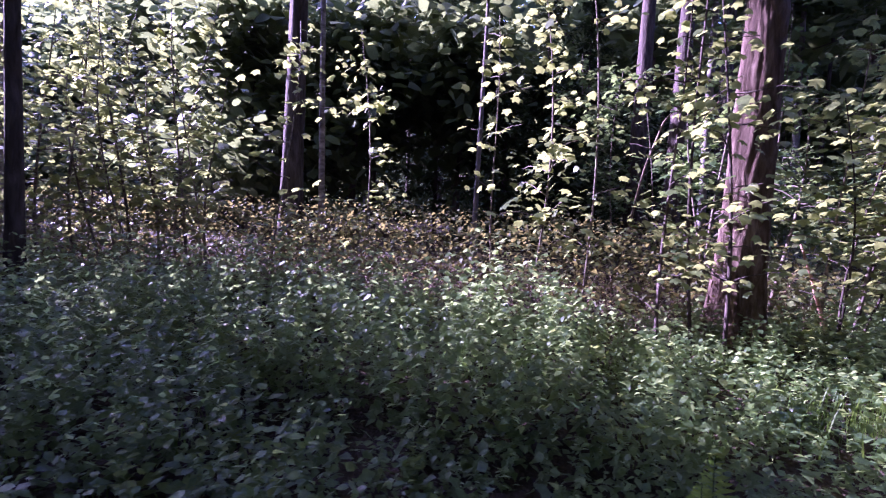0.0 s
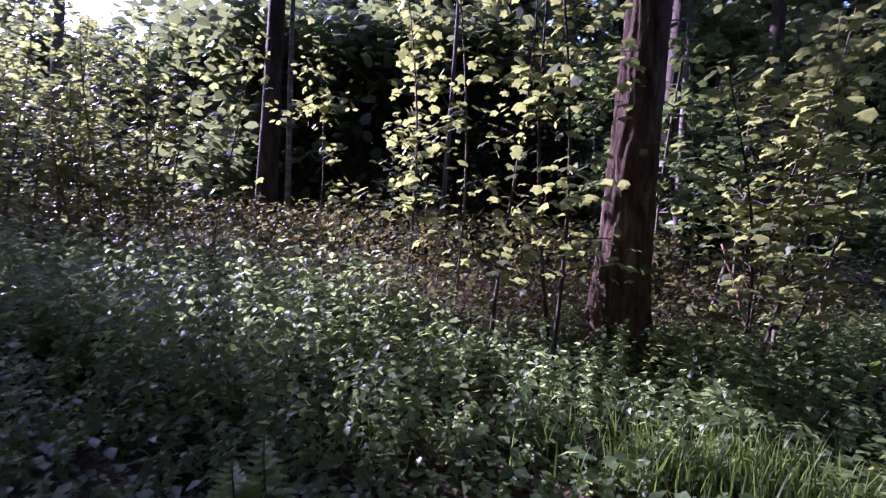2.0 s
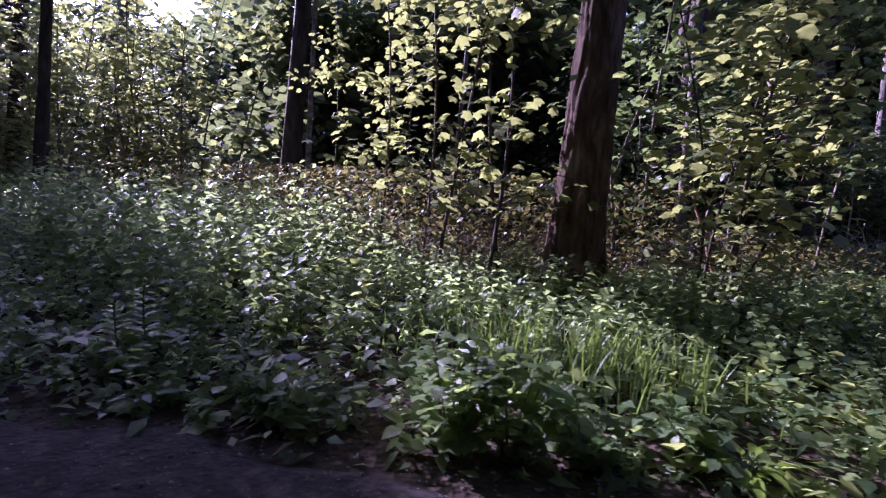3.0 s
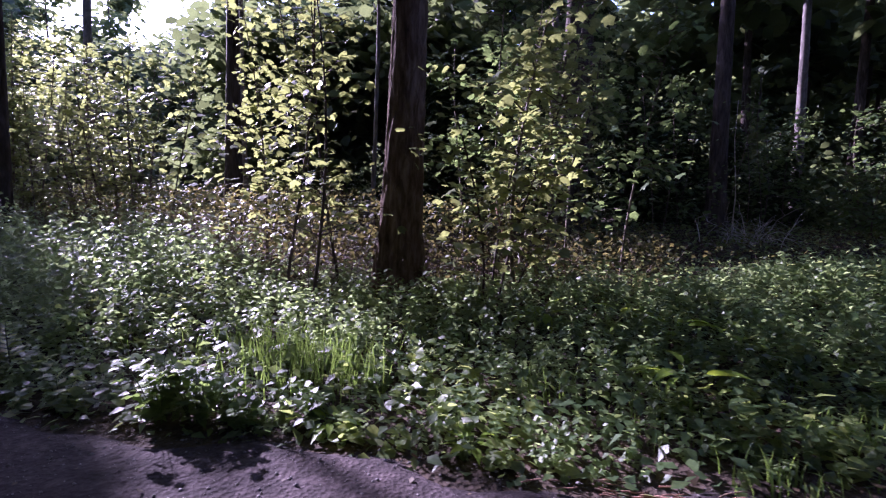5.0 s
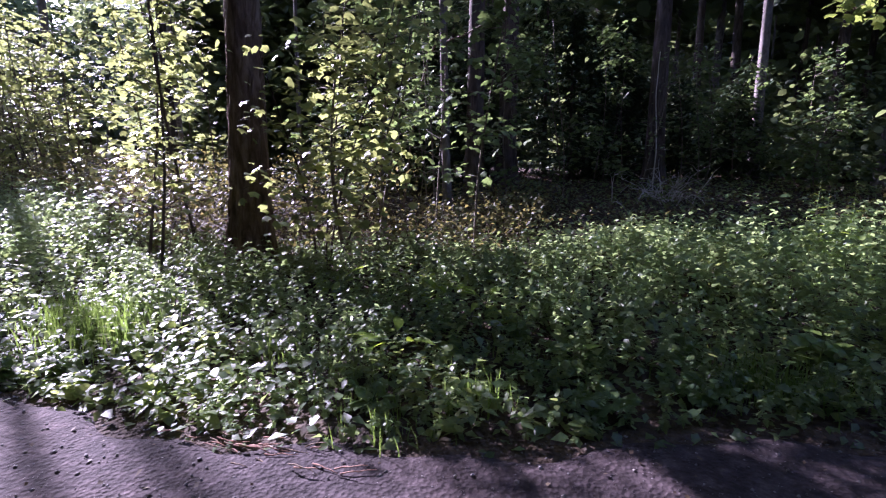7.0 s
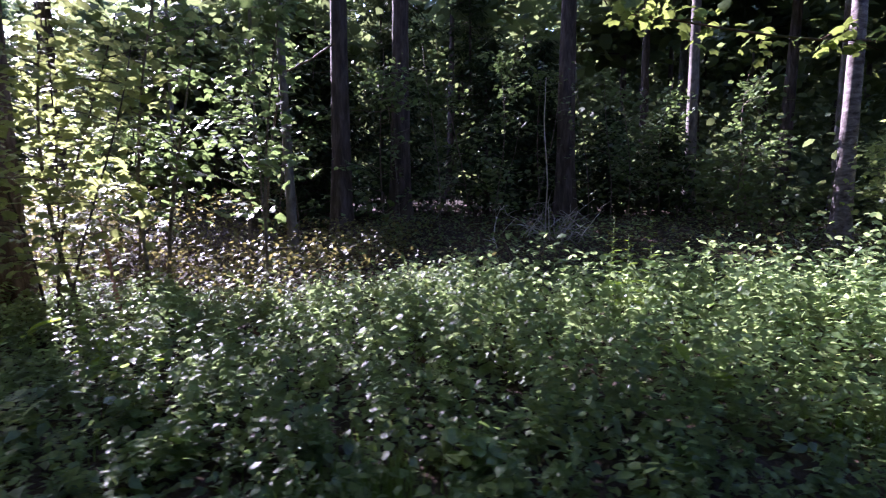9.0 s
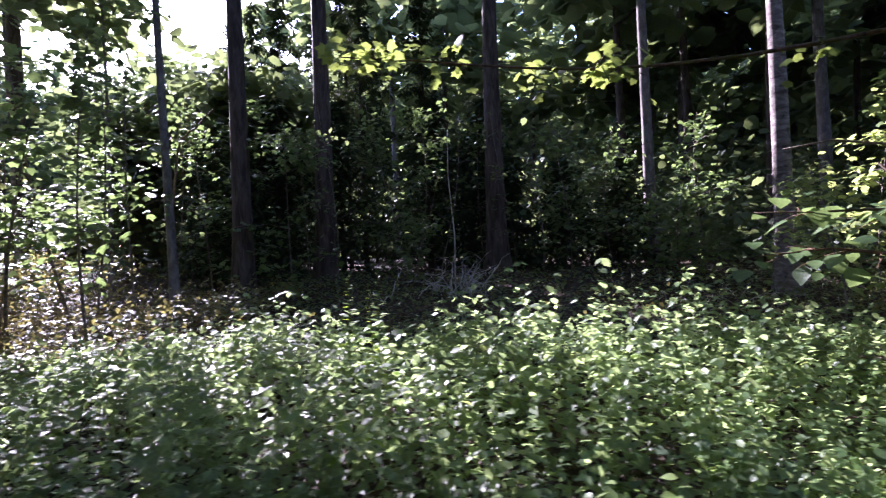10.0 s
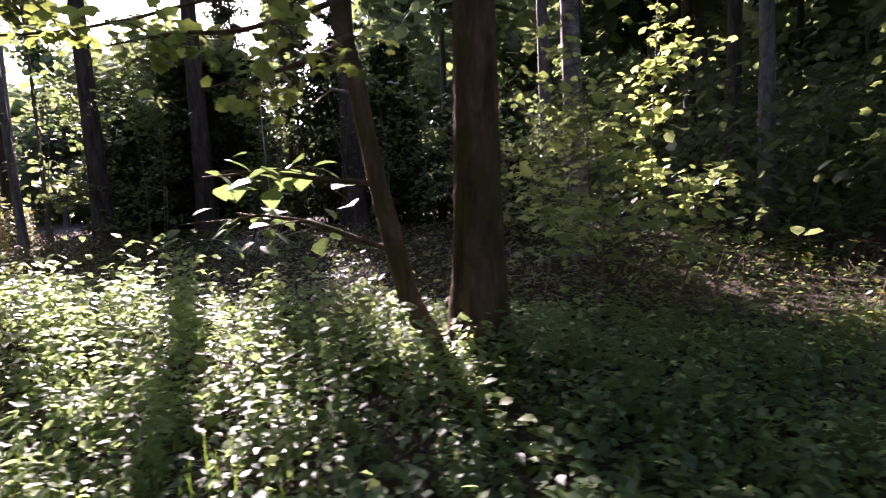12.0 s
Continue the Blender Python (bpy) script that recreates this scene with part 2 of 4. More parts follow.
def blade(half, folds=0.12, droop=0.12, serrate=False):
    """A pointed leaf, folded along its midrib: x across, y along (0 to 1), z up."""
    ys = np.linspace(0, 1, len(half))
    mid = np.stack([0 * ys, ys, -droop * ys**2], 1)
    left = np.stack([-np.array(half), ys, -droop * ys**2 + folds * np.array(half)], 1)
    right = left * (-1, 1, 1)
    v = np.vstack([mid, left[1:-1], right[1:-1]])
    n, m = len(half), len(half) - 2
    f = []
    for side, flip in ((n, False), (n + m, True)):
        ring = [0] + [side + k for k in range(m)] + [n - 1]
        for k in range(n - 1):
            for t in ((k, k + 1, ring[k + 1]), (k, ring[k + 1], ring[k])):
                if len(set(t)) == 3:
                    f.append(t if flip else t[::-1])
    return v, np.array(f)


def lobed(n_lobes=5, depth=0.24):
    """A maple-like leaf of five lobes, stalk at the origin."""
    rim = []
    for k in range(n_lobes):
        a = radians(-118 + 236 * k / (n_lobes - 1))
        r = (0.42, 0.56, 0.66, 0.56, 0.42)[k]
        rim.append((math.sin(a) * r, 0.36 + math.cos(a) * r, -0.1 * r))
        if k < n_lobes - 1:
            a2 = a + radians(236 / (n_lobes - 1) / 2)
            rim.append((math.sin(a2) * r * (1 - depth), 0.36 + math.cos(a2) * r * (1 - depth), 0.05))
    v = [(0, 0.33, 0.03), (0, 0.12, 0.0)] + rim
    f = [(0, k + 1, k) for k in range(2, len(v) - 1)] + [(0, 2, 1), (0, 1, len(v) - 1)]
    return np.array(v, float), np.array(f)


LOBED = lobed()
OVAL = blade((0, 0.3, 0.26, 0))
PLAIN = (np.array([(0, 0, 0), (0.35, 0.3, 0.06), (0.33, 0.7, 0.02), (0, 1, -0.1), (-0.33, 0.7, 0.02), (-0.35, 0.3, 0.06)], float), np.array([(0, 1, 5), (1, 2, 5), (2, 4, 5), (2, 3, 4)]))
POINTED = (np.array([(0, 0, 0), (0.31, 0.36, 0.05), (0, 1, -0.14), (-0.31, 0.36, 0.05), (0, 0.42, -0.01)], float), np.array([(0, 1, 4), (1, 2, 4), (2, 3, 4), (3, 0, 4)]))
NEEDLE = blade((0, 0.19, 0))
NARROW = blade((0, 0.17, 0.15, 0))
HEART = blade((0.0, 0.36, 0.4, 0.24, 0), 0.15, 0.2)
LONG = blade((0, 0.13, 0.17, 0.14, 0.07, 0), 0.3, 0.35)
SCRAP = (np.array([(-0.4, 0, 0), (0.35, 0.1, 0.05), (0.3, 0.9, 0), (-0.3, 0.8, 0.08)], float), np.array([(0, 1, 2), (0, 2, 3)]))


# ---- lie of the land ----
EDGE_X = [-60, -8, -2, 1.8, 3.0, 4.5, 6.2, 7.1, 8.0, 9.0, 10.5, 12.5, 14.0, 16.0, 20.0, 60]
EDGE_Y = [3.5, 2.1, 1.7, 1.5, 1.62, 1.87, 1.95, 2.25, 2.6, 3.05, 3.6, 4.9, 5.6, 6.6, 8.6, 27]


def edge(x):
    return np.interp(x, EDGE_X, EDGE_Y)


def land(x, y):
    """Height of the ground: the track is level, the verge rises from its edge into the wood."""
    x, y = np.asarray(x, float), np.asarray(y, float)
    d = y - edge(x)
    steep = np.interp(x, [-10, 11, 14, 16], [1, 1, 0.75, 0.35])
    rise = np.interp(d, [-50, 0, 0.5, 9, 60], [0, 0, 0.03, 0.86, 1.5]) * steep
    bumps = 0.03 * np.sin(1.7 * x + 0.6 * y) * np.sin(1.3 * y - 0.4 * x) + 0.012 * np.sin(5.1 * x) * np.sin(4.3 * y + 1)
    mound = 0.16 * np.exp(-((x - 14.5) ** 2 + (y - 8.8) ** 2) / 1.2)
    return rise + mound + bumps * np.clip(d / 1.0, 0.15, 1)


def on_land(x, y, lift=0.0):
    return (float(x), float(y), float(land(x, y)) + lift)


# ---- ground and track ----
def grid_sheet(xs, ys, height, material, name):
    gx, gy = np.meshgrid(xs, ys, indexing="ij")
    v = np.stack([gx, gy, height(gx, gy)], -1).reshape(-1, 3)
    i, j = np.meshgrid(np.arange(len(xs) - 1), np.arange(len(ys) - 1), indexing="ij")
    n = len(ys)
    q = np.stack([i * n + j, (i + 1) * n + j, (i + 1) * n + j + 1, i * n + j + 1], -1).reshape(-1, 4)
    return mesh_of(name, v, q, material, True)


gxs = np.r_[-900, -300, -120, np.arange(-60, -12, 3), np.arange(-12, 24, 0.2), np.arange(24, 62, 3), 120, 300, 900]
gys = np.r_[-900, -300, -120, np.arange(-60, -6, 3), np.arange(-6, 20, 0.2), np.arange(20, 62, 3), 120, 300, 900]
ground = new("ground", grid_sheet(gxs, gys, land, SOIL, "ground"))
tagged(ground, "dark brown forest soil rising gently from the track", "ground", kind="structure")


def track_sheet():
    xs = np.arange(-40, 44, 0.12)
    us = np.linspace(0, 1, 24)
    gx, gu = np.meshgrid(xs, us, indexing="ij")
    ragged = 0.07 * np.sin(3.1 * gx) + 0.05 * np.sin(7.7 * gx + 1)
    gy = edge(gx) + 0.06 + ragged * gu - (1 - gu) * 3.4
    ruts = -0.02 * np.exp(-(((1 - gu) * 3.4 - 1.0) / 0.25) ** 2) - 0.02 * np.exp(-(((1 - gu) * 3.4 - 2.5) / 0.25) ** 2)
    gz = land(gx, gy) + 0.03 + ruts + 0.006 * np.sin(9 * gx + 3 * np.sin(5 * gy)) * np.sin(11 * gy)
    gz = np.where((gu > 0.97) | (gu < 0.03), land(gx, gy) - 0.02, gz)
    v = np.stack([gx, gy, gz], -1).reshape(-1, 3)
    i, j = np.meshgrid(np.arange(len(xs) - 1), np.arange(len(us) - 1), indexing="ij")
    n = len(us)
    q = np.stack([i * n + j, (i + 1) * n + j, (i + 1) * n + j + 1, i * n + j + 1], -1).reshape(-1, 4)
    return mesh_of("road", v, q, ROAD, True)


road = tagged(new("road", track_sheet()), "worn gravel and earth woodland track, greyish brown", "road", kind="structure")


def pebbles():
    s = Soup()
    base = np.array([(1, 0, 0), (0, 1, 0), (-1, 0, 0), (0, -1, 0), (0, 0, 0.8), (0, 0, -0.5)], float)
    tri = np.array([(0, 1, 4), (1, 2, 4), (2, 3, 4), (3, 0, 4), (1, 0, 5), (2, 1, 5), (3, 2, 5), (0, 3, 5)])
    n = 9000
    x = rng.uniform(-3, 11, n)
    y = edge(x) - 2.2 * rng.random(n) ** 1.3 + 0.1
    r = 0.003 + 0.012 * rng.random(n) ** 6
    z = land(x, y) + 0.03 + r * 0.2
    turn = rng.uniform(0, 6.28, n)
    c, w = np.cos(turn), np.sin(turn)
    squash = rng.uniform(0.6, 1.3, (n, 3))
    b = base[None] * squash[:, None] * r[:, None, None]
    v = np.stack([b[..., 0] * c[:, None] - b[..., 1] * w[:, None] + x[:, None], b[..., 0] * w[:, None] + b[..., 1] * c[:, None] + y[:, None], b[..., 2] + z[:, None]], -1)
    f = tri[None] + (np.arange(n) * 6)[:, None, None]
    s.put(v.reshape(-1, 3), tris=f.reshape(-1, 3))
    return s.mesh("gravel", STONE)


tagged(new("gravel", pebbles()), "loose grey pebbles scattered on the track", "gravel", kind="stuff")


# ---- trees ----
def curve_up(height, lean=(0, 0), sway=0.05, n=14, seed=0):
    r = np.random.default_rng(seed)
    t = np.linspace(0, 1, n)
    ph = r.uniform(0, 6.28, 2)
    x = lean[0] * t * height + sway * np.sin(3.1 * t + ph[0]) - sway * np.sin(ph[0])
    y = lean[1] * t * height + sway * np.sin(2.7 * t + ph[1]) - sway * np.sin(ph[1])
    return np.stack([x, y, t * height], 1)


def branch_from(start, way, length, droop=0.15, n=6, r=rng):
    way = np.asarray(way, float)
    way = way / np.linalg.norm(way)
    t = np.linspace(0, 1, n)[:, None]
    wob = np.cumsum(r.normal(0, 0.05, (n, 3)), axis=0) * length * 0.5
    wob -= wob[0]
    return np.asarray(start) + way * t * length + np.array([0, 0, -1.0]) * droop * length * t**2 + wob


def crown_leaves(soup, lines, template, per_line, size, spread, r=rng, flat=0.75, first=0.15):
    """Leaves along branch lines."""
    for line in lines:
        k = r.uniform(first, 1, per_line) * (len(line) - 1)
        i = np.minimum(k.astype(int), len(line) - 2)
        at = line[i] + (line[i + 1] - line[i]) * (k - i)[:, None]
        off = r.normal(0, spread, (per_line, 3)) * (1, 1, 0.7)
        ang = r.uniform(0, 6.28, per_line)
        facing = np.stack([np.cos(ang), np.sin(ang), r.normal(-0.35, 0.35, per_line)], 1) + 0.5 * off / (spread + 1e-6) * 0.4
        normal = np.stack([r.normal(0, 1 - flat + 0.2, per_line), r.normal(0, 1 - flat + 0.2, per_line), np.full(per_line, 1.0)], 1)
        soup.leaves(template, at + off, facing, normal, size * r.uniform(0.6, 1.25, per_line))


def tall_tree(name, x, y, radius, bark, label, height=13.0, lean=(0.0, 0.0), sway=0.12, flare=0.5, crown_z=6.5, limbs=11, leaves=260, seed=1, category="tree", group="", reach=3.0, leaf_size=0.3, ridge=0.0):
    """A forest tree: flared trunk, limbs high up, a broken crown of leaves."""
    r = np.random.default_rng(seed)
    tree = thing(name, on_land(x, y, -0.06), label, category, group)
    rings = 260 if ridge else 40
    line = curve_up(height, lean, sway, rings, seed)
    t = np.linspace(0, 1, rings)
    radii = radius * (1 - 0.75 * t) * (1 + 0.35 * np.exp(-t * 45))
    s = Soup()
    s.tube(line, radii, 96 if ridge else 28, 0.012 if ridge else 0.025, flare, True, ridge)
    line = line[np.linspace(0, rings - 1, 40).astype(int)]
    part("trunk", s.mesh("trunk", bark, True), tree)
    tips = []
    for k in range(limbs):
        u = r.uniform(crown_z / height, 0.97)
        p = line[int(u * 39)]
        a = r.uniform(0, 6.28)
        b = branch_from(p, (math.cos(a), math.sin(a), r.uniform(0.1, 0.7)), reach * r.uniform(0.6, 1.2) * (1.2 - 0.6 * u), 0.1, 7, r)
        q = Soup()
        q.tube(b, np.linspace(radius * 0.22, 0.015, 7), 6)
        part("limb", q.mesh("limb", bark, True), tree)
        tips.append(b)
    c = Soup()
    crown_leaves(c, tips, PLAIN, leaves, leaf_size * 1.2, 0.5, r, 0.6)
    part("crown", c.mesh("crown", LEAF_CANOPY), tree)
    return tree


def sapling(name, x, y, height, label, lean=(0, 0), seed=0, limbs=12, leaves=26, leaf=0.15, first=0.25, reach=0.8, mat=None, spread=0.13, radius=0.02, category="sapling", group="understorey saplings", stem_mat=None, template=None):
    """A slender young tree: one stem, side limbs, large leaves in layers."""
    r = np.random.default_rng(seed)
    tree = thing(name, on_land(x, y, -0.03), label, category, group)
    n = 16
    line = curve_up(height, lean, 0.17, n, seed)
    s = Soup()
    s.tube(line, np.linspace(radius, 0.005, n), 7, 0.05)
    part("stem", s.mesh("stem", stem_mat or STEM, True), tree)
    lines = []
    for k in range(limbs):
        q = Soup()
        u = r.uniform(first, 0.98)
        p = line[int(u * (n - 1))]
        a = r.uniform(0, 6.28)
        b = branch_from(p, (math.cos(a), math.sin(a), r.uniform(0.15, 0.7)), reach * r.uniform(0.5, 1.2) * (1.25 - 0.7 * u), 0.2, 6, r)
        q.tube(b, np.linspace(radius * 0.4, 0.003, 6), 5)
        part("limb", q.mesh("limb", stem_mat or STEM, True), tree)
        lines.append(b)
    lines.append(line[int(n * 0.7):])
    c = Soup()
    crown_leaves(c, lines, LOBED if template is None else template, leaves, leaf, spread, r, 0.8)
    part("leaves", c.mesh("leaves", mat or LEAF_SAPLING), tree)
    return tree


# the large tree beside the track
large = tall_tree("large_tree", 3.84, 4.84, 0.228, BARK_MAIN, "large tree with deeply furrowed brown bark, low sun on one side", 13, (0.025, 0.01), 0.06, 0.3, 5.5, 12, 300, 3, ridge=0.075)
# unseen high limbs added above the view to shade the track and verge
for k, (dx, dy, dz) in enumerate([(-4.4, 0.4, 0.3), (-4.0, 1.6, 0.5), (-3.2, 1.0, 0.9), (-4.8, 1.1, 0.1)]):
    r8 = np.random.default_rng(90 + k)
    high = branch_from((0.12, 0, 6.0 + 0.35 * k), (dx, dy, dz), math.hypot(dx, dy), 0.0, 9, r8)
    q = Soup()
    q.tube(high, np.linspace(0.06, 0.014, 9), 7)
    limb = part("limb", q.mesh("limb", BARK_MAIN, True), large)
    c = Soup()
    crown_leaves(c, [high], LOBED, 330, 0.24, 0.42, r8, 0.7, 0.35)
    part("foliage", c.mesh("foliage", LEAF_CANOPY), limb)
tall_tree("forest_tree", -1.64, 8.75, 0.19, BARK_DARK, "tall straight tree with dark bark behind the thicket", 14, (0.01, 0), 0.1, 0.3, 6.8, 10, 170, 4, group="forest trees", reach=2.2)
tall_tree("pole_tree", -1.02, 8.4, 0.055, BARK_BIRCH, "slim pale pole tree among the sunlit saplings", 11.5, (0.0, 0), 0.05, 0.2, 8.5, 7, 60, 16, group="forest trees", reach=1.6)
tall_tree("forest_tree", -3.9, 5.72, 0.09, BARK_DARK, "slender dark tree at the sunny end of the thicket", 12, (0.0, 0), 0.06, 0.3, 7.2, 8, 80, 17, group="forest trees", reach=1.4)
tall_tree("forest_tree", -7.7, 7.9, 0.16, BARK_DARK, "slender dark tree against the bright clearing", 15, (0.0, 0), 0.1, 0.3, 10, 8, 90, 5, group="forest trees", reach=1.6)
tall_tree("forest_tree", -6.9, 9.6, 0.13, BARK_GREY, "slender tree hazy against the bright clearing", 15, (0.0, 0), 0.1, 0.3, 10, 8, 90, 15, group="forest trees", reach=1.6)
tall_tree("forest_tree", 5.3, 7.9, 0.07, BARK_GREY, "thin grey pole tree in the undergrowth", 12, (0.0, 0), 0.08, 0.2, 8.5, 7, 90, 6, group="forest trees")
tall_tree("forest_tree", 8.67, 12.6, 0.2, BARK_DARK, "tall straight tree with purplish dark bark", 15, (0.0, 0), 0.08, 0.3, 8, 10, 220, 7, group="forest trees")
tall_tree("forest_tree", 11.27, 15.7, 0.14, BARK_GREY, "straight grey trunk standing deep in the wood", 15, (0.0, 0), 0.06, 0.2, 8, 9, 220, 8, group="forest trees")
tall_tree("forest_tree", 5.39, 9.1, 0.17, BARK_DARK, "tall dark straight tree at the edge of the thicket", 14, (0.0, 0), 0.08, 0.3, 7.5, 12, 240, 9, group="forest trees")
tall_tree("forest_tree", 5.55, 11.0, 0.2, BARK_DARK, "thick nearly black trunk in the shade", 15, (0.0, 0), 0.08, 0.3, 7.5, 12, 260, 10, group="forest trees")
tall_tree("pale_tree", 13.5, 12.55, 0.14, BARK_BIRCH, "pale barked tree lit by the low sun", 14, (-0.015, 0), 0.08, 0.3, 7.5, 9, 220, 11, group="forest trees")
tall_tree("forest_tree", 14.9, 17.7, 0.16, BARK_GREY, "grey forest tree standing in shade", 14, (0.0, 0), 0.08, 0.3, 8, 9, 220, 12, group="forest trees")
tall_tree("forest_tree", 17.6, 15.2, 0.17, BARK_DARK, "dark forest tree standing in shade", 14, (0.0, 0), 0.08, 0.3, 8, 9, 220, 13, group="forest trees")

for k, (x, y) in enumerate([(-1.0, 12.5), (1.6, 12.8), (-3.4, 12.3)]):
    tall_tree("forest_tree", x, y, 0.1, BARK_DARK, "leafy tree closing the dark wood behind the thicket", 5.4, (0, 0), 0.1, 0.3, 1.4, 16, 190, 40 + k, group="forest trees", reach=1.9)
# pole tree added so that its crown shades the verge further on
tall_tree("pole_tree", 1.6, 8.9, 0.05, BARK_GREY, "thin pole tree in the dark hollow, added to shade the verge", 8.4, (0, 0), 0.08, 0.2, 5.8, 8, 90, 46, group="forest trees", reach=1.1)

# the mossy tree with its leaning second stem
mossy = tall_tree("mossy_tree", 14.61, 8.86, 0.15, BARK_MOSS, "brown tree with mossy bark and a leaning second stem", 11, (0.02, 0.0), 0.08, 0.5, 4.2, 11, 240, 14, ridge=0.09)
second = Soup()
stem2 = np.array([(0, 0, 0.02), (-0.14, -0.1, 0.1), (-0.27, -0.22, 0.24), (-0.36, -0.3, 0.5), (-0.42, -0.35, 0.85), (-0.51, -0.4, 1.35), (-0.59, -0.44, 1.9), (-0.7, -0.48, 2.5), (-0.78, -0.5, 3.4), (-0.82, -0.55, 5.0)])
second.tube(stem2, [0.09, 0.088, 0.08, 0.072, 0.068, 0.064, 0.06, 0.054, 0.045, 0.02], 14, 0.03)
part("second_stem", second.mesh("second_stem", BARK_MOSS, True), mossy)

# unseen trees added beside the track upstream, whose crowns shade the near verge
for k, (x, y, h, low, reach) in enumerate([(-10.5, 4.6, 9, 1.6, 2.2), (-15, 3.6, 11, 1.6, 2.2), (-9.0, 3.6, 9, 1.6, 2.2), (-9.4, 5.3, 7.5, 1.6, 2.0), (-9.4, 6.1, 7.7, 4.8, 1.3), (-10.4, 6.7, 8.2, 6.2, 1.1), (-8.8, 5.0, 8.4, 5.0, 1.1)]):
    tall_tree("shade_tree", x, y, 0.17, BARK_DARK, "unseen leafy tree with low branches, added to shade the verge" if low < 2 else "unseen leafy tree with a high crown, added to shade the verge", h, (0, 0), 0.1, 0.3, low, 16, 260 if k < 6 else 130, 30 + k, group="verge trees", reach=reach)

# leafy trees before the clearing, some added to shade the wood's floor
for k, (x, y, h) in enumerate([(-12, 17.2, 6.5), (-16, 20, 8), (-20, 22.5, 9), (-9.5, 16.6, 6.2), (-6.5, 15.2, 6.8), (-14, 18.8, 7), (-18, 20.6, 8.5), (-8, 17.5, 6.6), (-11, 18.5, 6.6), (-4.2, 15, 7.4), (-5.5, 16.5, 7.4)]):
    tall_tree("leafy_tree", x, y, 0.13, BARK_DARK, "leafy tree at the rim of the bright clearing", h, (0, 0), 0.1, 0.3, 1.4, 16, 200, 60 + k, group="leafy trees", reach=2.4, leaf_size=0.3)

for k, (x, y, h) in enumerate([(-24, 17, 10.5), (-27, 21, 12), (-22, 14, 9.5), (-30, 25, 13), (-25, 25, 12), (-33, 19, 13)]):
    tall_tree("leafy_tree", x, y, 0.15, BARK_DARK, "thinly leaved tree far across the clearing", h + 2, (0, 0), 0.1, 0.3, 2.0, 20, 170, 80 + k, group="leafy trees", reach=3.0, leaf_size=0.36)


def spruce(x, y, height, seed):
    """A young dark spruce, branched to the ground."""
    r = np.random.default_rng(seed)
    tree = thing("young_spruce", on_land(x, y, -0.05), "young dark spruce standing in the shade of the wood", "tree", "young spruces")
    line = curve_up(height, (0, 0), 0.03, 10, seed)
    s = Soup()
    s.tube(line, np.linspace(0.07, 0.01, 10), 9, 0.04)
    part("trunk", s.mesh("trunk", BARK_DARK, True), tree)
    c = Soup()
    for k in range(48):
        u = 0.06 + 0.92 * (k + r.random()) / 48
        a = k * 2.4
        reach = 1.35 * (1.02 - u) ** 0.8 * r.uniform(0.75, 1.15) + 0.08
        b = branch_from((0, 0, u * height), (math.cos(a), math.sin(a), 0.12), reach, 0.3, 6, r)
        w = Soup()
        w.tube(b, np.linspace(0.014, 0.003, 6), 4)
        part("bough", w.mesh("bough", BARK_DARK), tree)
        crown_leaves(c, [b], NEEDLE, 74, 0.2, 0.085, r, 0.95, 0.05)
    part("needles", c.mesh("needles", LEAF_SPRUCE), tree)


# heights raised, and the last four added, to shade the forest floor
for k, (x, y, h) in enumerate([(1.2, 14.2, 8.6), (2.8, 15.2, 9.0), (-0.6, 14.8, 9.0), (4.3, 14.0, 8.0), (5.8, 14.8, 8.0), (-2.4, 15.5, 9.4), (7.0, 15.8, 4.8), (0.4, 16.6, 10.0), (2.0, 17.6, 7.5), (3.5, 11.7, 4.3), (4.5, 12.8, 4.4), (2.5, 12.7, 4.6), (6.7, 13.4, 4.2), (7.8, 14.3, 4.3), (2.5, 10.7, 3.5), (3.7, 10.3, 3.3), (8.2, 14.6, 2.8), (9.4, 15.0, 2.7), (10.6, 15.3, 2.6), (7.1, 14.6, 3.0)]):
    spruce(x, y, h, 700 + k)

# further trunks of the wood
r9 = np.random.default_rng(21)
far_spots = []
while len(far_spots) < 46:
    x, y = r9.uniform(-24, 36), r9.uniform(19, 42)
    if 0.5 * x + 0.87 * y < 15.0 or (x < 12 and 15.6 < 0.5 * x + 0.87 * y < 20.0) or min([9] + [math.hypot(x - a, y - b) for a, b in far_spots]) < 2.2:
        continue
    far_spots.append((x, y))
for k, (x, y) in enumerate(far_spots):
    tall_tree("forest_tree", x, y, r9.uniform(0.1, 0.22), BARK_DARK if k % 3 else BARK_GREY, "distant straight trunk in the dark wood", r9.uniform(13, 17), (r9.normal(0, 0.01), 0), 0.08, 0.3, 7, 8, 60, 100 + k, group="forest trees", reach=3.2, leaf_size=0.6)


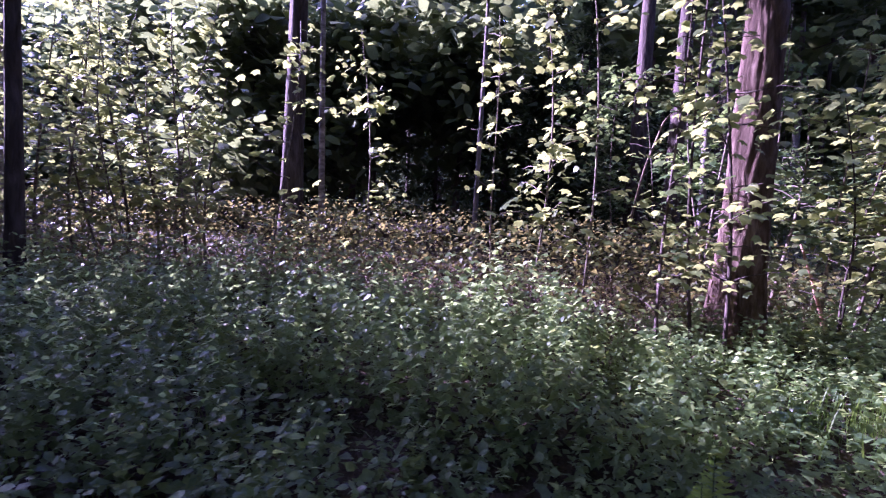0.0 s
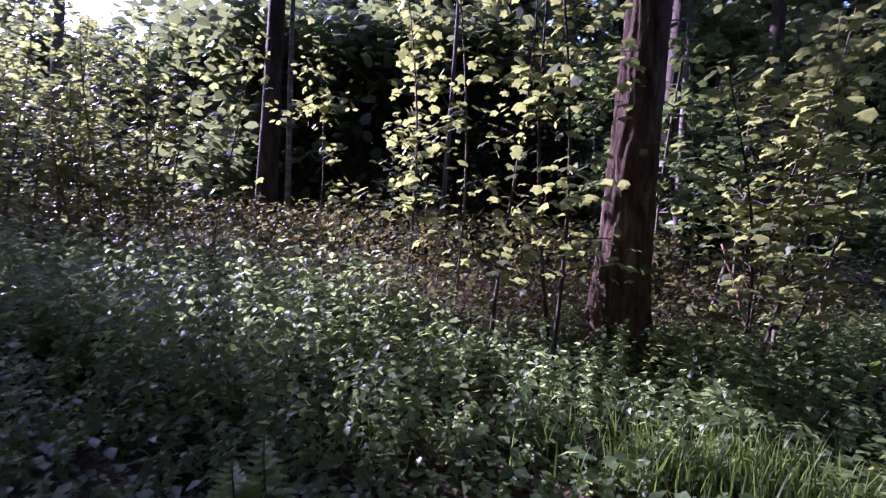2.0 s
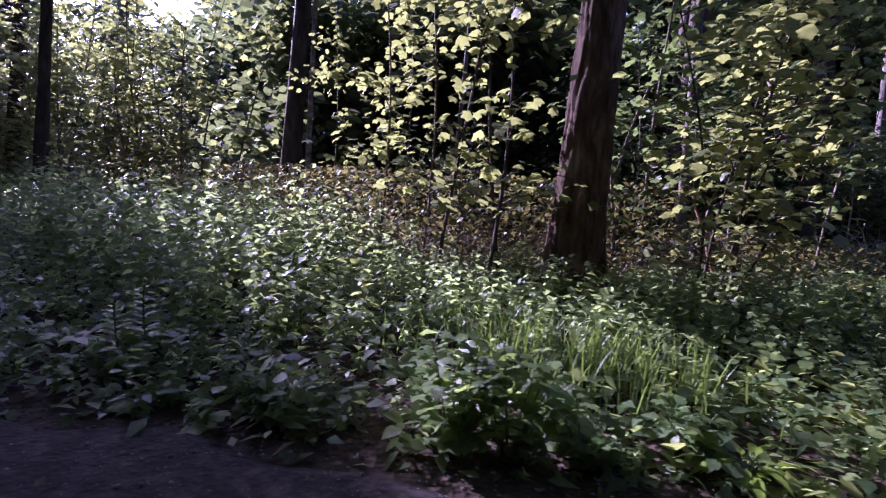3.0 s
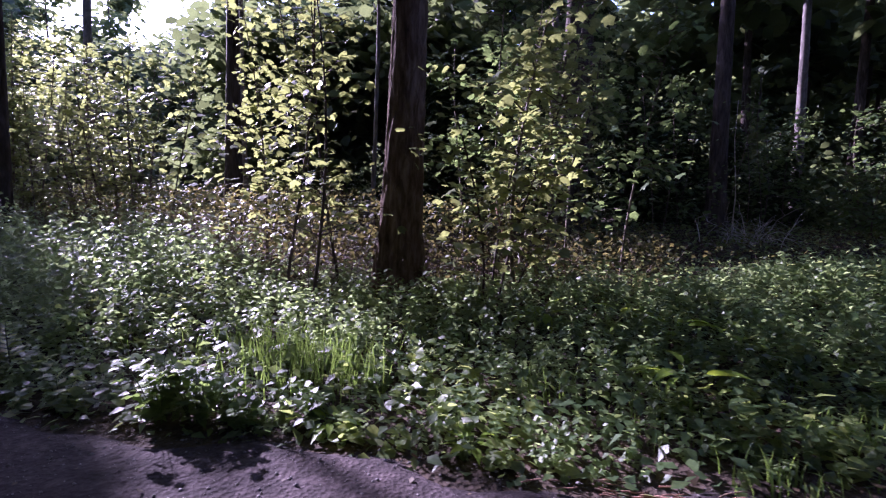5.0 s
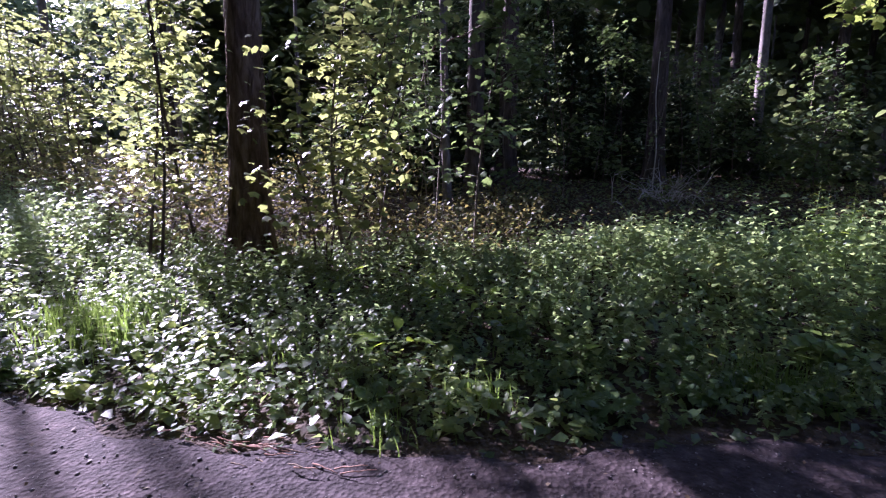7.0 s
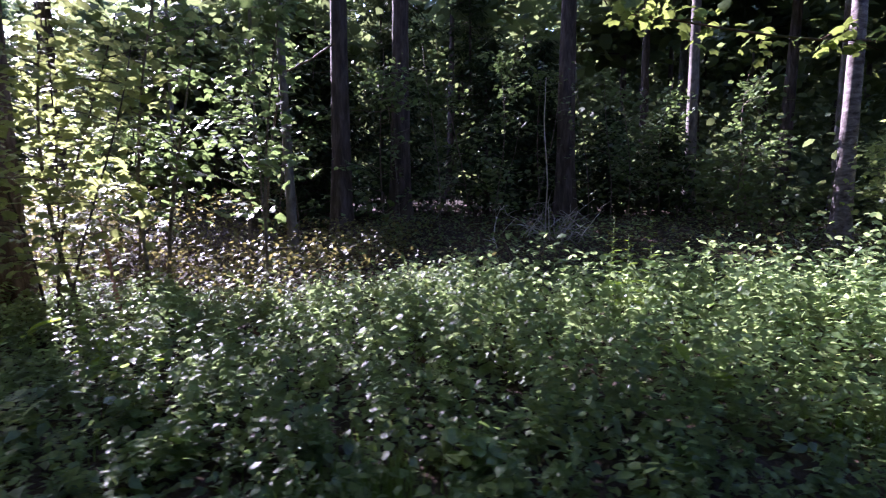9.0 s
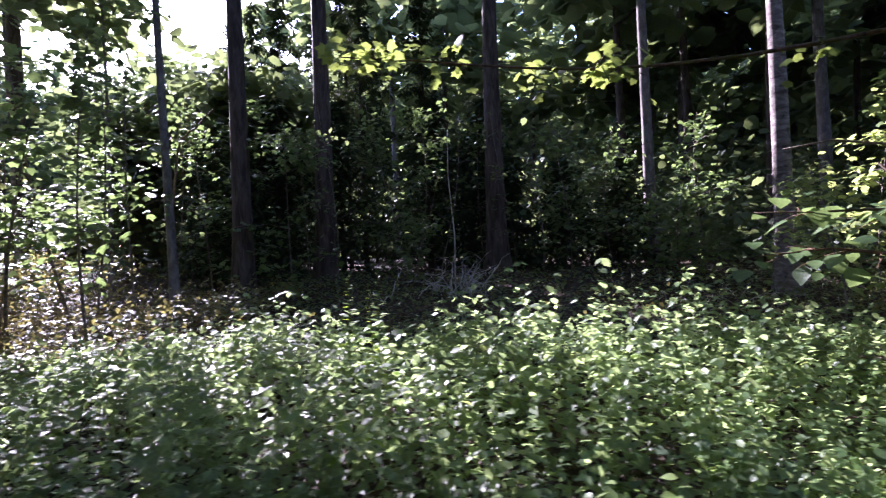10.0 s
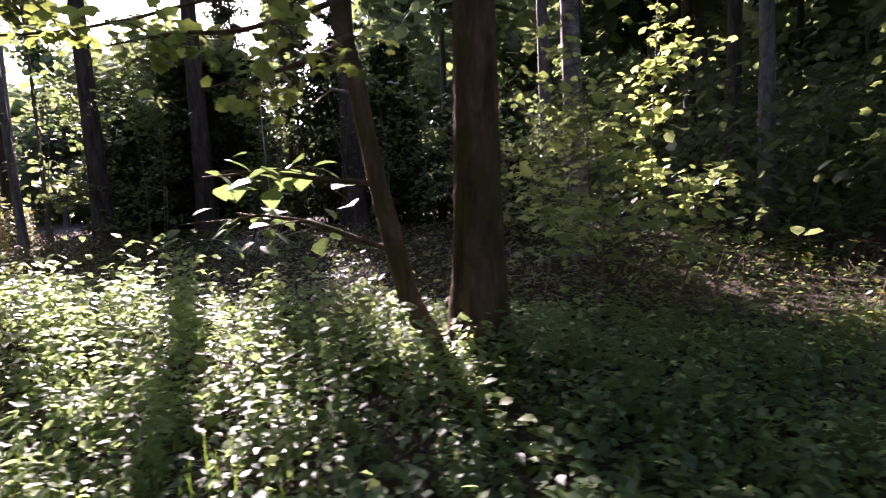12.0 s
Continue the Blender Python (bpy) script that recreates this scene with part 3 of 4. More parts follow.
def canopy():
    """Closed leaf roof added to shade the wood, too high and dense to tell apart."""
    n = 76000
    x, y = rng.uniform(-34, 42, n), rng.uniform(7.5, 52, n)
    z = rng.uniform(8.0, 14.0, n) + 0.03 * y
    q = 0.5 * x + 0.87 * y
    clump = np.sin(0.9 * x + 0.4 * y) * np.sin(0.8 * y - 0.3 * x + 1) + 0.4 * np.sin(2.1 * x) * np.sin(2.3 * y)
    # unseen part over the track, added to hold back skylight
    back = rng.random(n) < 0.38
    y = np.where(back, rng.uniform(-30, 3.5, n), y)
    # gaps chosen by q so that sun reaches the lit places
    keep = (back & (clump > -0.5)) | (((q > 14.3) & ((q < 15.9) | (q > 19.2)) & (clump > -0.55)) | ((x > -2) & (z > 10.5) & (clump > -0.25) & ((q < 15.9) | (q > 19.2)))) & ~back
    keep &= ~((x > 5) & (y > 8) & (rng.random(n) < np.where(x > 10, 0.5, 0.2)))
    at = np.stack([x, y, z], 1)[keep]
    m = len(at)
    ang = rng.uniform(0, 6.28, m)
    s = Soup()
    s.leaves(PLAIN, at, np.stack([np.cos(ang), np.sin(ang), rng.normal(-0.2, 0.3, m)], 1), np.stack([rng.normal(0, 0.4, m), rng.normal(0, 0.4, m), np.ones(m)], 1), rng.uniform(0.48, 1.08, m))
    return s.mesh("canopy", LEAF_CANOPY)


tagged(new("canopy", canopy()), "closed green leaf canopy of the wood, added to shade it", "foliage", kind="stuff")


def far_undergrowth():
    """Shrubs and foliage filling the wood's depth, coloured dark for shade, and the wood all round."""
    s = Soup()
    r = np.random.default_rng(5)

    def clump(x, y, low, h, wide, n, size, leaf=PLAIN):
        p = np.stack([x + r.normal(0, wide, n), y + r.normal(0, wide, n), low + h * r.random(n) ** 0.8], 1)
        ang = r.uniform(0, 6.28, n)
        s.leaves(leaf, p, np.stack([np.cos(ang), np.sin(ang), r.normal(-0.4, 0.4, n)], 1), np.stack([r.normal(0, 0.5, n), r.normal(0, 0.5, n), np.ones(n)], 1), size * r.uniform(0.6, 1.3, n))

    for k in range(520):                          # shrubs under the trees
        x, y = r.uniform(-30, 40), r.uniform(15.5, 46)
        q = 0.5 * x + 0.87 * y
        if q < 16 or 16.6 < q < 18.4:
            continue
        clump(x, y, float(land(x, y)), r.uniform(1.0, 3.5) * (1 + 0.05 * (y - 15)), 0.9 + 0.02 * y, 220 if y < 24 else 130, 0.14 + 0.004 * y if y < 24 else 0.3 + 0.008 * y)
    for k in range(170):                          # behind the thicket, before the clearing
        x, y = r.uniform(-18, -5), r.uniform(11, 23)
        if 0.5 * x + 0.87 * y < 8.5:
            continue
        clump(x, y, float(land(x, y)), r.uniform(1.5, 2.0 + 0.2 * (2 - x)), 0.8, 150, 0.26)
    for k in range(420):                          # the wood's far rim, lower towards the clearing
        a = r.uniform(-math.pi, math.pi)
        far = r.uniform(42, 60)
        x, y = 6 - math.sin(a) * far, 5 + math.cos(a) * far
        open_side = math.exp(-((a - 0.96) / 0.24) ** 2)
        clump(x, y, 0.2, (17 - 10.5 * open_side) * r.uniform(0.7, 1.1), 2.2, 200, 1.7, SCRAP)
    # the dark leaf colour carries the shade under the trees
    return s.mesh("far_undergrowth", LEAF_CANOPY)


tagged(new("far_undergrowth", far_undergrowth()), "shrubs filling the depth of the wood, leaf colour dark for shade", "undergrowth", kind="stuff")

# unseen wood added on the other side of the track
for k in range(16):
    x, y = -10 + 2.2 * k + r9.normal(0, 0.6), -5.5 - 3 * r9.random() + 0.25 * max(0, 2.2 * k - 18)
    tall_tree("forest_tree", x, y, r9.uniform(0.12, 0.2), BARK_DARK, "unseen leafy tree added on the other side of the track", r9.uniform(11, 14), (0, 0), 0.1, 0.3, 2.5, 13, 90, 200 + k, group="forest trees", reach=3.0, leaf_size=0.56)


# ---- understorey saplings ----
LIT = "young sycamore with large yellow-green leaves, sun shining through"
r10 = np.random.default_rng(31)
spots = []
# thicket to the sunny side
while len(spots) < 36:
    x = r10.uniform(-8.5, 0.3)
    y = 6.4 + 0.12 * abs(x) + abs(r10.normal(0, 0.95))
    q = 0.5 * x + 0.87 * y
    thin = 3.7 < q < 6.8
    if 5.5 < q < 6.8 or (thin and r10.random() < 0.6) or (q < 1.5 and r10.random() < 0.5):
        continue
    spots.append((x, y, r10.uniform(2.8, 4.2) if thin else r10.uniform(3.0, 5.0), 13, 11 if thin else 21, r10.uniform(0.06, 0.2)))
# around the large tree
for x, y, h in [(1.75, 5.3, 3.6), (2.3, 5.2, 4.4), (1.6, 6.7, 3.6), (4.3, 6.1, 3.2)]:
    spots.append((x, y, h, 12, 9 if 5.6 < 0.5 * x + 0.87 * y < 6.7 else 22, 0.2))
# beyond it
for x, y, h in [(5.04, 5.93, 3.1), (5.36, 5.47, 3.8), (5.2, 4.85, 3.0), (5.6, 6.6, 4.2), (6.3, 6.2, 3.7), (4.7, 6.8, 4.6), (5.3, 7.3, 4.9)]:
    spots.append((x, y, h, 14, 17, 0.28))
# past the large tree the dimmer leaf copy stands for shade
for k, (x, y, h, nl, lv, low) in enumerate(spots):
    sapling("sapling", x, y, h, LIT if x < 4 else "slender sapling with layered green leaves in the undergrowth", (r10.normal(0, 0.05), r10.normal(0, 0.04)), 300 + k, nl, lv, r10.uniform(0.105, 0.145), low, r10.uniform(0.6, 1.0), radius=r10.uniform(0.014, 0.028), mat=LEAF_SAPLING if x < 4 or y < 5.6 else LEAF_SHADE)
# a stool of dark stems fanning out beside the large tree, and dark stems before it
for k, (x, y, h, lx, ly) in enumerate([(5.02, 4.72, 2.9, 0.14, 0.04), (5.12, 4.74, 2.6, 0.22, 0.0), (4.94, 4.76, 3.0, 0.04, 0.06), (4.86, 4.7, 2.5, -0.07, 0.02), (3.2, 4.05, 4.2, -0.02, 0.0), (3.26, 4.62, 4.4, -0.05, 0.02), (2.72, 4.3, 3.6, -0.03, 0.02)]):
    sapling("dark_sapling", x, y, h, "dark-stemmed sapling with a few yellow-green leaves", (lx, ly), 480 + k, 13, 14, 0.11, 0.16, 0.7, radius=0.02 if k > 3 else 0.014, stem_mat=BARK_DARK, group="dark saplings")
# dim leafy understorey deeper in the wood
for k, (x, y, h) in enumerate([(5.9, 9.7, 3.0), (4.4, 9.2, 3.6), (7.4, 11.4, 3.4), (6.6, 12.4, 4.0), (9.9, 13.6, 3.2), (8.0, 13.4, 3.6), (10.6, 14.4, 3.0), (12.4, 14.6, 3.4), (12.0, 13.2, 2.4), (16.4, 16.4, 3.6), (15.6, 15.6, 2.6), (3.6, 10.4, 4.2), (17.9, 16.0, 4.0)]):
    sapling("shade_sapling", x, y, h, "leafy young tree standing in the dim wood", (r10.normal(0, 0.05), r10.normal(0, 0.04)), 450 + k, 17, 26, 0.12, 0.08, 1.15, mat=LEAF_SHADE, radius=0.018, group="shaded saplings")
# beside and behind the mossy tree; the brighter herb leaf stands for sun
for k, (x, y, h, nl, lv, leaf) in enumerate([(14.75, 10.3, 2.2, 14, 20, 0.1), (14.63, 12.45, 3.3, 17, 20, 0.12), (14.1, 11.4, 2.0, 13, 20, 0.1), (13.9, 10.9, 1.7, 12, 18, 0.1), (17.2, 14.0, 3.4, 14, 26, 0.12), (15.1, 11.3, 1.3, 10, 16, 0.1), (14.9, 9.9, 2.6, 12, 16, 0.11)]):
    sapling("sapling", x, y, h, "small sapling with a few bright leaves, sunlight put into their colour", (r10.normal(0, 0.04), 0), 400 + k, nl, lv, leaf, 0.3, 0.75, radius=0.014, mat=LEAF_HERB)


def leafy_branch(name, pts, label, leaves=22, size=0.18, seed=0, tree=mossy, mat=None, flat=0.5, template=None):
    """A low bough of the mossy tree with its big leaves."""
    r = np.random.default_rng(seed)
    base = np.array(tree.matrix_basis.translation)
    line = np.array(pts, float) - base
    t = np.linspace(0, 1, len(line))
    tt = np.linspace(0, 1, 12)
    line = np.stack([np.interp(tt, t, line[:, k]) for k in range(3)], 1)
    s = Soup()
    s.tube(line, np.linspace(0.022, 0.005, 12), 6, 0.05)
    bough = part(name, s.mesh(name, BARK_MOSS, True), tree)
    side = [line[4:]]
    for k in range(7):
        q = Soup()
        i = int(r.integers(3, 11))
        a = r.uniform(0, 6.28)
        b = branch_from(line[i], (math.cos(a), math.sin(a), r.uniform(-0.2, 0.3)), r.uniform(0.2, 0.45), 0.25, 5, r)
        q.tube(b, np.linspace(0.006, 0.003, 5), 5)
        part("twig", q.mesh("twig", BARK_MOSS, True), bough)
        side.append(b)
    c = Soup()
    crown_leaves(c, side, LOBED if template is None else template, max(3, leaves // 2), size * 0.6, 0.1, r, flat, 0.3)
    part("leaves", c.mesh("leaves", mat or LEAF_BOUGH), bough, label)


GLOW = "large yellow-green backlit leaves"
leafy_branch("bough", [(14.6, 8.85, 3.3), (13.9, 8.5, 3.12), (13.0, 8.15, 3.0), (11.9, 7.6, 2.92), (11.1, 7.1, 2.95), (10.36, 6.6, 3.02), (9.95, 6.35, 3.05)], GLOW, 36, 0.19, 1)
leafy_branch("bough", [(14.0, 8.4, 2.75), (14.2, 7.9, 2.45), (14.0, 7.6, 2.35), (13.7, 7.45, 2.4), (13.4, 7.2, 2.35)], GLOW, 24, 0.17, 2)
leafy_branch("bough", [(14.0, 8.4, 2.5), (14.25, 8.0, 2.25), (14.05, 7.65, 2.1), (13.95, 7.6, 1.95)], GLOW, 14, 0.16, 5)
leafy_branch("bough", [(14.1, 8.45, 1.55), (13.9, 8.1, 1.6), (13.6, 7.95, 1.66), (13.2, 7.86, 1.66), (12.8, 7.9, 1.68)], "broad green leaves held level", 7, 0.3, 3, mossy, LEAF_SHADE, 0.95, HEART)
leafy_branch("bough", [(14.2, 8.5, 1.1), (13.7, 8.2, 1.32), (13.3, 8.05, 1.38), (12.95, 7.95, 1.34)], "broad green leaves held level", 6, 0.27, 4, mossy, LEAF_SHADE, 0.95, HEART)
for pts, thick in (([(14.1, 8.44, 1.35), (14.02, 8.5, 1.6), (13.9, 8.62, 1.85), (13.76, 8.72, 2.08)], 0.017), ([(14.0, 8.42, 1.98), (13.8, 8.55, 2.2), (13.45, 8.65, 2.3), (13.1, 8.75, 2.28)], 0.013)):
    line = np.array(pts) - np.array(mossy.matrix_basis.translation)
    q = Soup()
    q.tube(line, np.linspace(thick, thick * 0.5, len(line)), 7, 0.06)
    part("dead_limb", q.mesh("dead_limb", TWIG, True), mossy, "bare pale broken limb")


# ---- ground plants ----
def scatter(n, x0, x1, d0, d1, r):
    x = r.uniform(x0, x1, n)
    d = r.uniform(d0, d1, n)
    return x, edge(x) + d, d


BED_X, BED_D = [-9, -1, 2, 4, 7, 8, 10, 12, 13.3, 15, 22], [5.2, 4.7, 3.6, 3.5, 4.4, 4.7, 4.7, 4.5, 4.3, 4.8, 5.2]


def nettle_bed():
    """Stinging nettles and other knee-high herbs, far too many to count."""
    r = np.random.default_rng(41)
    s, stems = Soup(), Soup()
    n = 15000
    x, y, d = scatter(n, -9, 20, 0.12, 5.2, r)
    deep = np.interp(x, BED_X, BED_D)
    ok = d < deep * r.uniform(0.85, 1.03, n)
    x, y, d, deep = x[ok], y[ok], d[ok], deep[ok]
    tall = np.interp(x, [-9, 1.6, 2.8, 7.5, 8.5, 12.6, 13.8, 20], [0.74, 0.72, 0.36, 0.38, 0.7, 0.78, 0.42, 0.32])
    tall = tall * np.interp(d, [0, 0.8, 1.3, 2.3, 6], [0.26, 0.36, 0.72, 1.0, 1.0]) * r.uniform(0.7, 1.12, len(x))
    tall *= np.where(x > 4, np.interp(d, [3.1, 3.8, 6], [1.0, 0.45, 0.38]), 1.0)
    mound = np.sin(2.9 * x + 0.8 * y) * np.sin(3.3 * y - 0.7 * x + 1) + 0.6 * np.sin(1.7 * x + 0.5) * np.sin(2.1 * y)
    tall *= 1 + 0.34 * mound + 0.26 * np.sin(6.1 * x + 1.7 * y) * np.sin(6.7 * y - 1.1 * x)
    hollow = np.sin(5.7 * x + 2.0 * y + 1) * np.sin(4.1 * y - 2.2 * x) + 0.5 * np.sin(9.1 * x) * np.sin(8.3 * y)
    keep = hollow > -0.6
    x, y, d, tall = x[keep], y[keep], d[keep], tall[keep]
    z = land(x, y)
    lean = r.normal(0, 0.12, (len(x), 2))
    for level in range(8):
        u = (level + 0.8) / 8
        if u < 0.2:
            continue
        cx, cy, cz = x + lean[:, 0] * tall * u, y + lean[:, 1] * tall * u, z + tall * u
        for side in range(2):
            ang = r.uniform(0, 6.28) + side * np.pi + level * 1.57 + r.normal(0, 0.5, len(x)) + np.arange(len(x)) * 2.4
            size = (0.096 - 0.036 * u) * r.uniform(0.65, 1.3, len(x)) * np.interp(tall, [0.15, 0.5], [0.65, 1.0])
            f = np.stack([np.cos(ang), np.sin(ang), r.normal(-0.25, 0.35, len(x))], 1)
            s.leaves(OVAL if u > 0.75 else POINTED, np.stack([cx, cy, cz], 1), f, np.stack([r.normal(0, 0.42, len(x)), r.normal(0, 0.42, len(x)), np.ones(len(x))], 1), size)
    return s.mesh("nettle_bed", LEAF_NETTLE)


def herb_bed():
    """Paler, narrow-leaved herbs and low plants in drifts among the nettles."""
    r = np.random.default_rng(42)
    s = Soup()
    n = 2600
    x, y, d = scatter(n, -8, 19, 0.1, 5.0, r)
    drift = np.sin(2.3 * x + 1.1 * y) + np.sin(1.1 * x - 2.7 * y + 2)
    ok = (d < np.interp(x, BED_X, BED_D)) & (drift > 0.1)
    x, y, d = x[ok], y[ok], d[ok]
    m = len(x)
    tall = np.interp(x, [-8, 2.5, 3.5, 8, 9, 12.5, 14, 19], [0.55, 0.55, 0.34, 0.34, 0.5, 0.55, 0.32, 0.3]) * r.uniform(0.5, 1.2, m) * np.interp(d, [0, 0.6, 1.5], [0.4, 0.75, 1])
    z = land(x, y)
    lean = r.normal(0, 0.18, (m, 2))
    for level in range(11):
        u = (level + 1) / 11
        at = np.stack([x + lean[:, 0] * tall * u, y + lean[:, 1] * tall * u, z + tall * u], 1)
        ang = level * 2.4 + np.arange(m) * 1.7 + r.normal(0, 0.4, m)
        f = np.stack([np.cos(ang), np.sin(ang), r.normal(0.15, 0.3, m)], 1)
        s.leaves(NARROW if level % 2 else HEART, at, f, np.stack([r.normal(0, 0.35, m), r.normal(0, 0.35, m), np.ones(m)], 1), (0.1 - 0.045 * u) * r.uniform(0.6, 1.5, m))
    return s.mesh("herb_bed", LEAF_HERB)


tagged(new("herb_bed", herb_bed()), "paler yellow-green herbs in drifts among the nettles", "herbs", kind="stuff")
tagged(new("nettle_bed", nettle_bed()), "dense bed of green nettles and herbs along the track", "nettles", kind="stuff")


def ground_cover():
    r = np.random.default_rng(43)
    s = Soup()
    n = 84000
    x, y, d = scatter(n, -9, 21, -0.02, 9.5, r)
    deep = np.interp(x, BED_X, BED_D) + 0.3
    ok = ((d < deep) | ((x > 5) & (r.random(n) < 0.4))) & ((d > 0.25) | (r.random(n) < 0.5))
    x, y = x[ok], y[ok]
    m = len(x)
    z = land(x, y) + r.uniform(0.02, 0.2, m) * np.clip((y - edge(x)) * 2 + 0.3, 0.25, 1)
    ang = r.uniform(0, 6.28, m)
    s.leaves(POINTED, np.stack([x, y, z], 1), np.stack([np.cos(ang), np.sin(ang), r.normal(-0.1, 0.3, m)], 1), np.stack([r.normal(0, 0.3, m), r.normal(0, 0.3, m), np.ones(m)], 1), r.uniform(0.045, 0.115, m))
    return s.mesh("ground_cover", LEAF_LOW)


tagged(new("ground_cover", ground_cover()), "low green ground cover of small rounded leaves", "ground cover", kind="stuff")


def litter():
    r = np.random.default_rng(44)
    s = Soup()
    n = 26000
    x = r.uniform(-10, 24, n)
    y = edge(x) + np.where(r.random(n) < 0.02, r.uniform(-0.6, 0.4, n), r.uniform(2.0, 13, n))
    ang = r.uniform(0, 6.28, n)
    z = land(x, y) + 0.035 + 0.05 * r.random(n) ** 2
    s.leaves(SCRAP, np.stack([x, y, z], 1), np.stack([np.cos(ang), np.sin(ang), r.normal(0, 0.35, n)], 1), np.stack([r.normal(0, 0.4, n), r.normal(0, 0.4, n), np.ones(n)], 1), np.where(y < edge(x), 0.5, 1.0) * r.uniform(0.03, 0.08, n))
    return s.mesh("leaf_litter", LITTER)


tagged(new("leaf_litter", litter()), "brown fallen leaves over the forest floor", "leaf litter", kind="stuff")


def brush():
    """Dry stems, bramble canes and small brownish leaves behind the nettles."""
    r = np.random.default_rng(45)
    s = Soup()
    for k in range(2300):
        if r.random() < 0.86:
            x = r.uniform(-9, 6.8)
        else:
            x = r.uniform(6.8, 20)
        d = np.interp(x, BED_X, BED_D) + r.uniform(-0.8, 2.4)
        p = np.array(on_land(x, edge(x) + d))
        a = r.uniform(0, 6.28)
        way = np.array((math.cos(a), math.sin(a), r.uniform(0.3, 3.0)))
        b = branch_from(p, way, r.uniform(0.2, 0.75), r.uniform(0, 0.7), 5, r)
        s.tube(b, np.linspace(r.uniform(0.003, 0.008), 0.0015, 5), 4)
    return s.mesh("dry_brush", TWIG)


tagged(new("dry_brush", brush()), "tangle of dry brown stems and bramble canes", "brushwood", kind="stuff")


def brush_leaves():
    r = np.random.default_rng(46)
    n = 30000
    x = np.where(r.random(n) < 0.93, r.uniform(-9, 7, n), r.uniform(7, 20, n))
    y = edge(x) + np.interp(x, BED_X, BED_D) + r.uniform(-0.6, 2.8, n)
    z = land(x, y) + np.where(x < 5, 1.05, 0.5) * r.random(n) ** 1.3
    ang = r.uniform(0, 6.28, n)
    s = Soup()
    s.leaves(POINTED, np.stack([x, y, z], 1), np.stack([np.cos(ang), np.sin(ang), r.normal(-0.3, 0.3, n)], 1), np.stack([r.normal(0, 0.4, n), r.normal(0, 0.4, n), np.ones(n)], 1), r.uniform(0.04, 0.1, n))
    return s.mesh("bramble_leaves", LEAF_BRAMBLE)


tagged(new("bramble_leaves", brush_leaves()), "small dark bramble leaves under the saplings", "brambles", kind="stuff")


def grass(n, cx, cy, sx, sy, tall, r, s):
    x, y = cx + r.normal(0, sx, n), cy + r.normal(0, sy, n)
    z = land(x, y)
    h = tall * r.uniform(0.5, 1.15, n)
    ang = r.uniform(0, 6.28, n)
    bend = r.uniform(0.05, 0.45, n) * h
    c, w = np.cos(ang), np.sin(ang)
    wide = r.uniform(0.003, 0.007, n)
    rows = []
    for u in (0, 0.4, 0.75, 1.0):
        px, py, pz = x + c * bend * u**2, y + w * bend * u**2, z + h * u * (1 - 0.12 * u)
        k = wide * (1 - u**2)
        rows += [np.stack([px - w * k, py + c * k, pz], 1), np.stack([px + w * k, py - c * k, pz], 1)]
    v = np.stack(rows, 1)
    f = np.array([(0, 1, 3), (0, 3, 2), (2, 3, 5), (2, 5, 4), (4, 5, 6)])
    s.put(v.reshape(-1, 3), tris=(f[None] + (np.arange(n) * 8)[:, None, None]).reshape(-1, 3))


g = Soup()
rg = np.random.default_rng(47)
grass(520, 4.0, 2.75, 0.32, 0.2, 0.34, rg, g)
grass(150, 3.4, 3.0, 0.3, 0.2, 0.3, rg, g)
tagged(new("grass_tuft", g.mesh("grass_tuft", GRASS)), "tall sunlit bright green grass tuft beside nettles", "grass", kind="stuff")
g = Soup()
for k in range(60):
    x = rg.uniform(-6, 18)
    grass(45, x, edge(x) + rg.uniform(0.1, 3.0), 0.14, 0.12, rg.uniform(0.14, 0.3), rg, g)
for x, d in ((9.3, 0.5), (9.0, 0.7), (13.5, 0.7), (14.4, 0.8), (15.5, 0.7), (15.0, 1.0), (11.6, 1.0)):
    grass(160, x, edge(x) + d, 0.2, 0.12, 0.28, rg, g)
tagged(new("verge_grass", g.mesh("verge_grass", GRASS)), "scattered green grass blades in the verge", "grass", kind="stuff")


def rosette(name, x, y, n, size, mat, label, category, template, up=0.9, seed=0, lift=0.02, spread=0.05):
    """A low plant of large basal leaves, each leaf and stalk a piece of its own."""
    r = np.random.default_rng(seed)
    plant = thing(name, on_land(x, y), label, category)
    for k in range(n):
        a = k * 2.4 + r.normal(0, 0.3)
        out = r.uniform(0.3, 1.0)
        top = np.array((math.cos(a) * out * size * 0.6, math.sin(a) * out * size * 0.6, size * up * r.uniform(0.4, 0.9) + lift))
        s = Soup()
        s.tube(np.stack([np.zeros(3), top * (0.4, 0.4, 0.65), top]), (0.005, 0.004, 0.003), 5)
        stalk = part("stalk", s.mesh("stalk", STEM_GREEN, True), plant)
        c = Soup()
        c.leaves(template, [top], [(math.cos(a), math.sin(a), r.uniform(-0.3, 0.7))], [(r.normal(0, 0.25), r.normal(0, 0.25), 1)], [size * r.uniform(0.6, 1.05)])
        part("leaf", c.mesh("leaf", mat), stalk)
    return plant


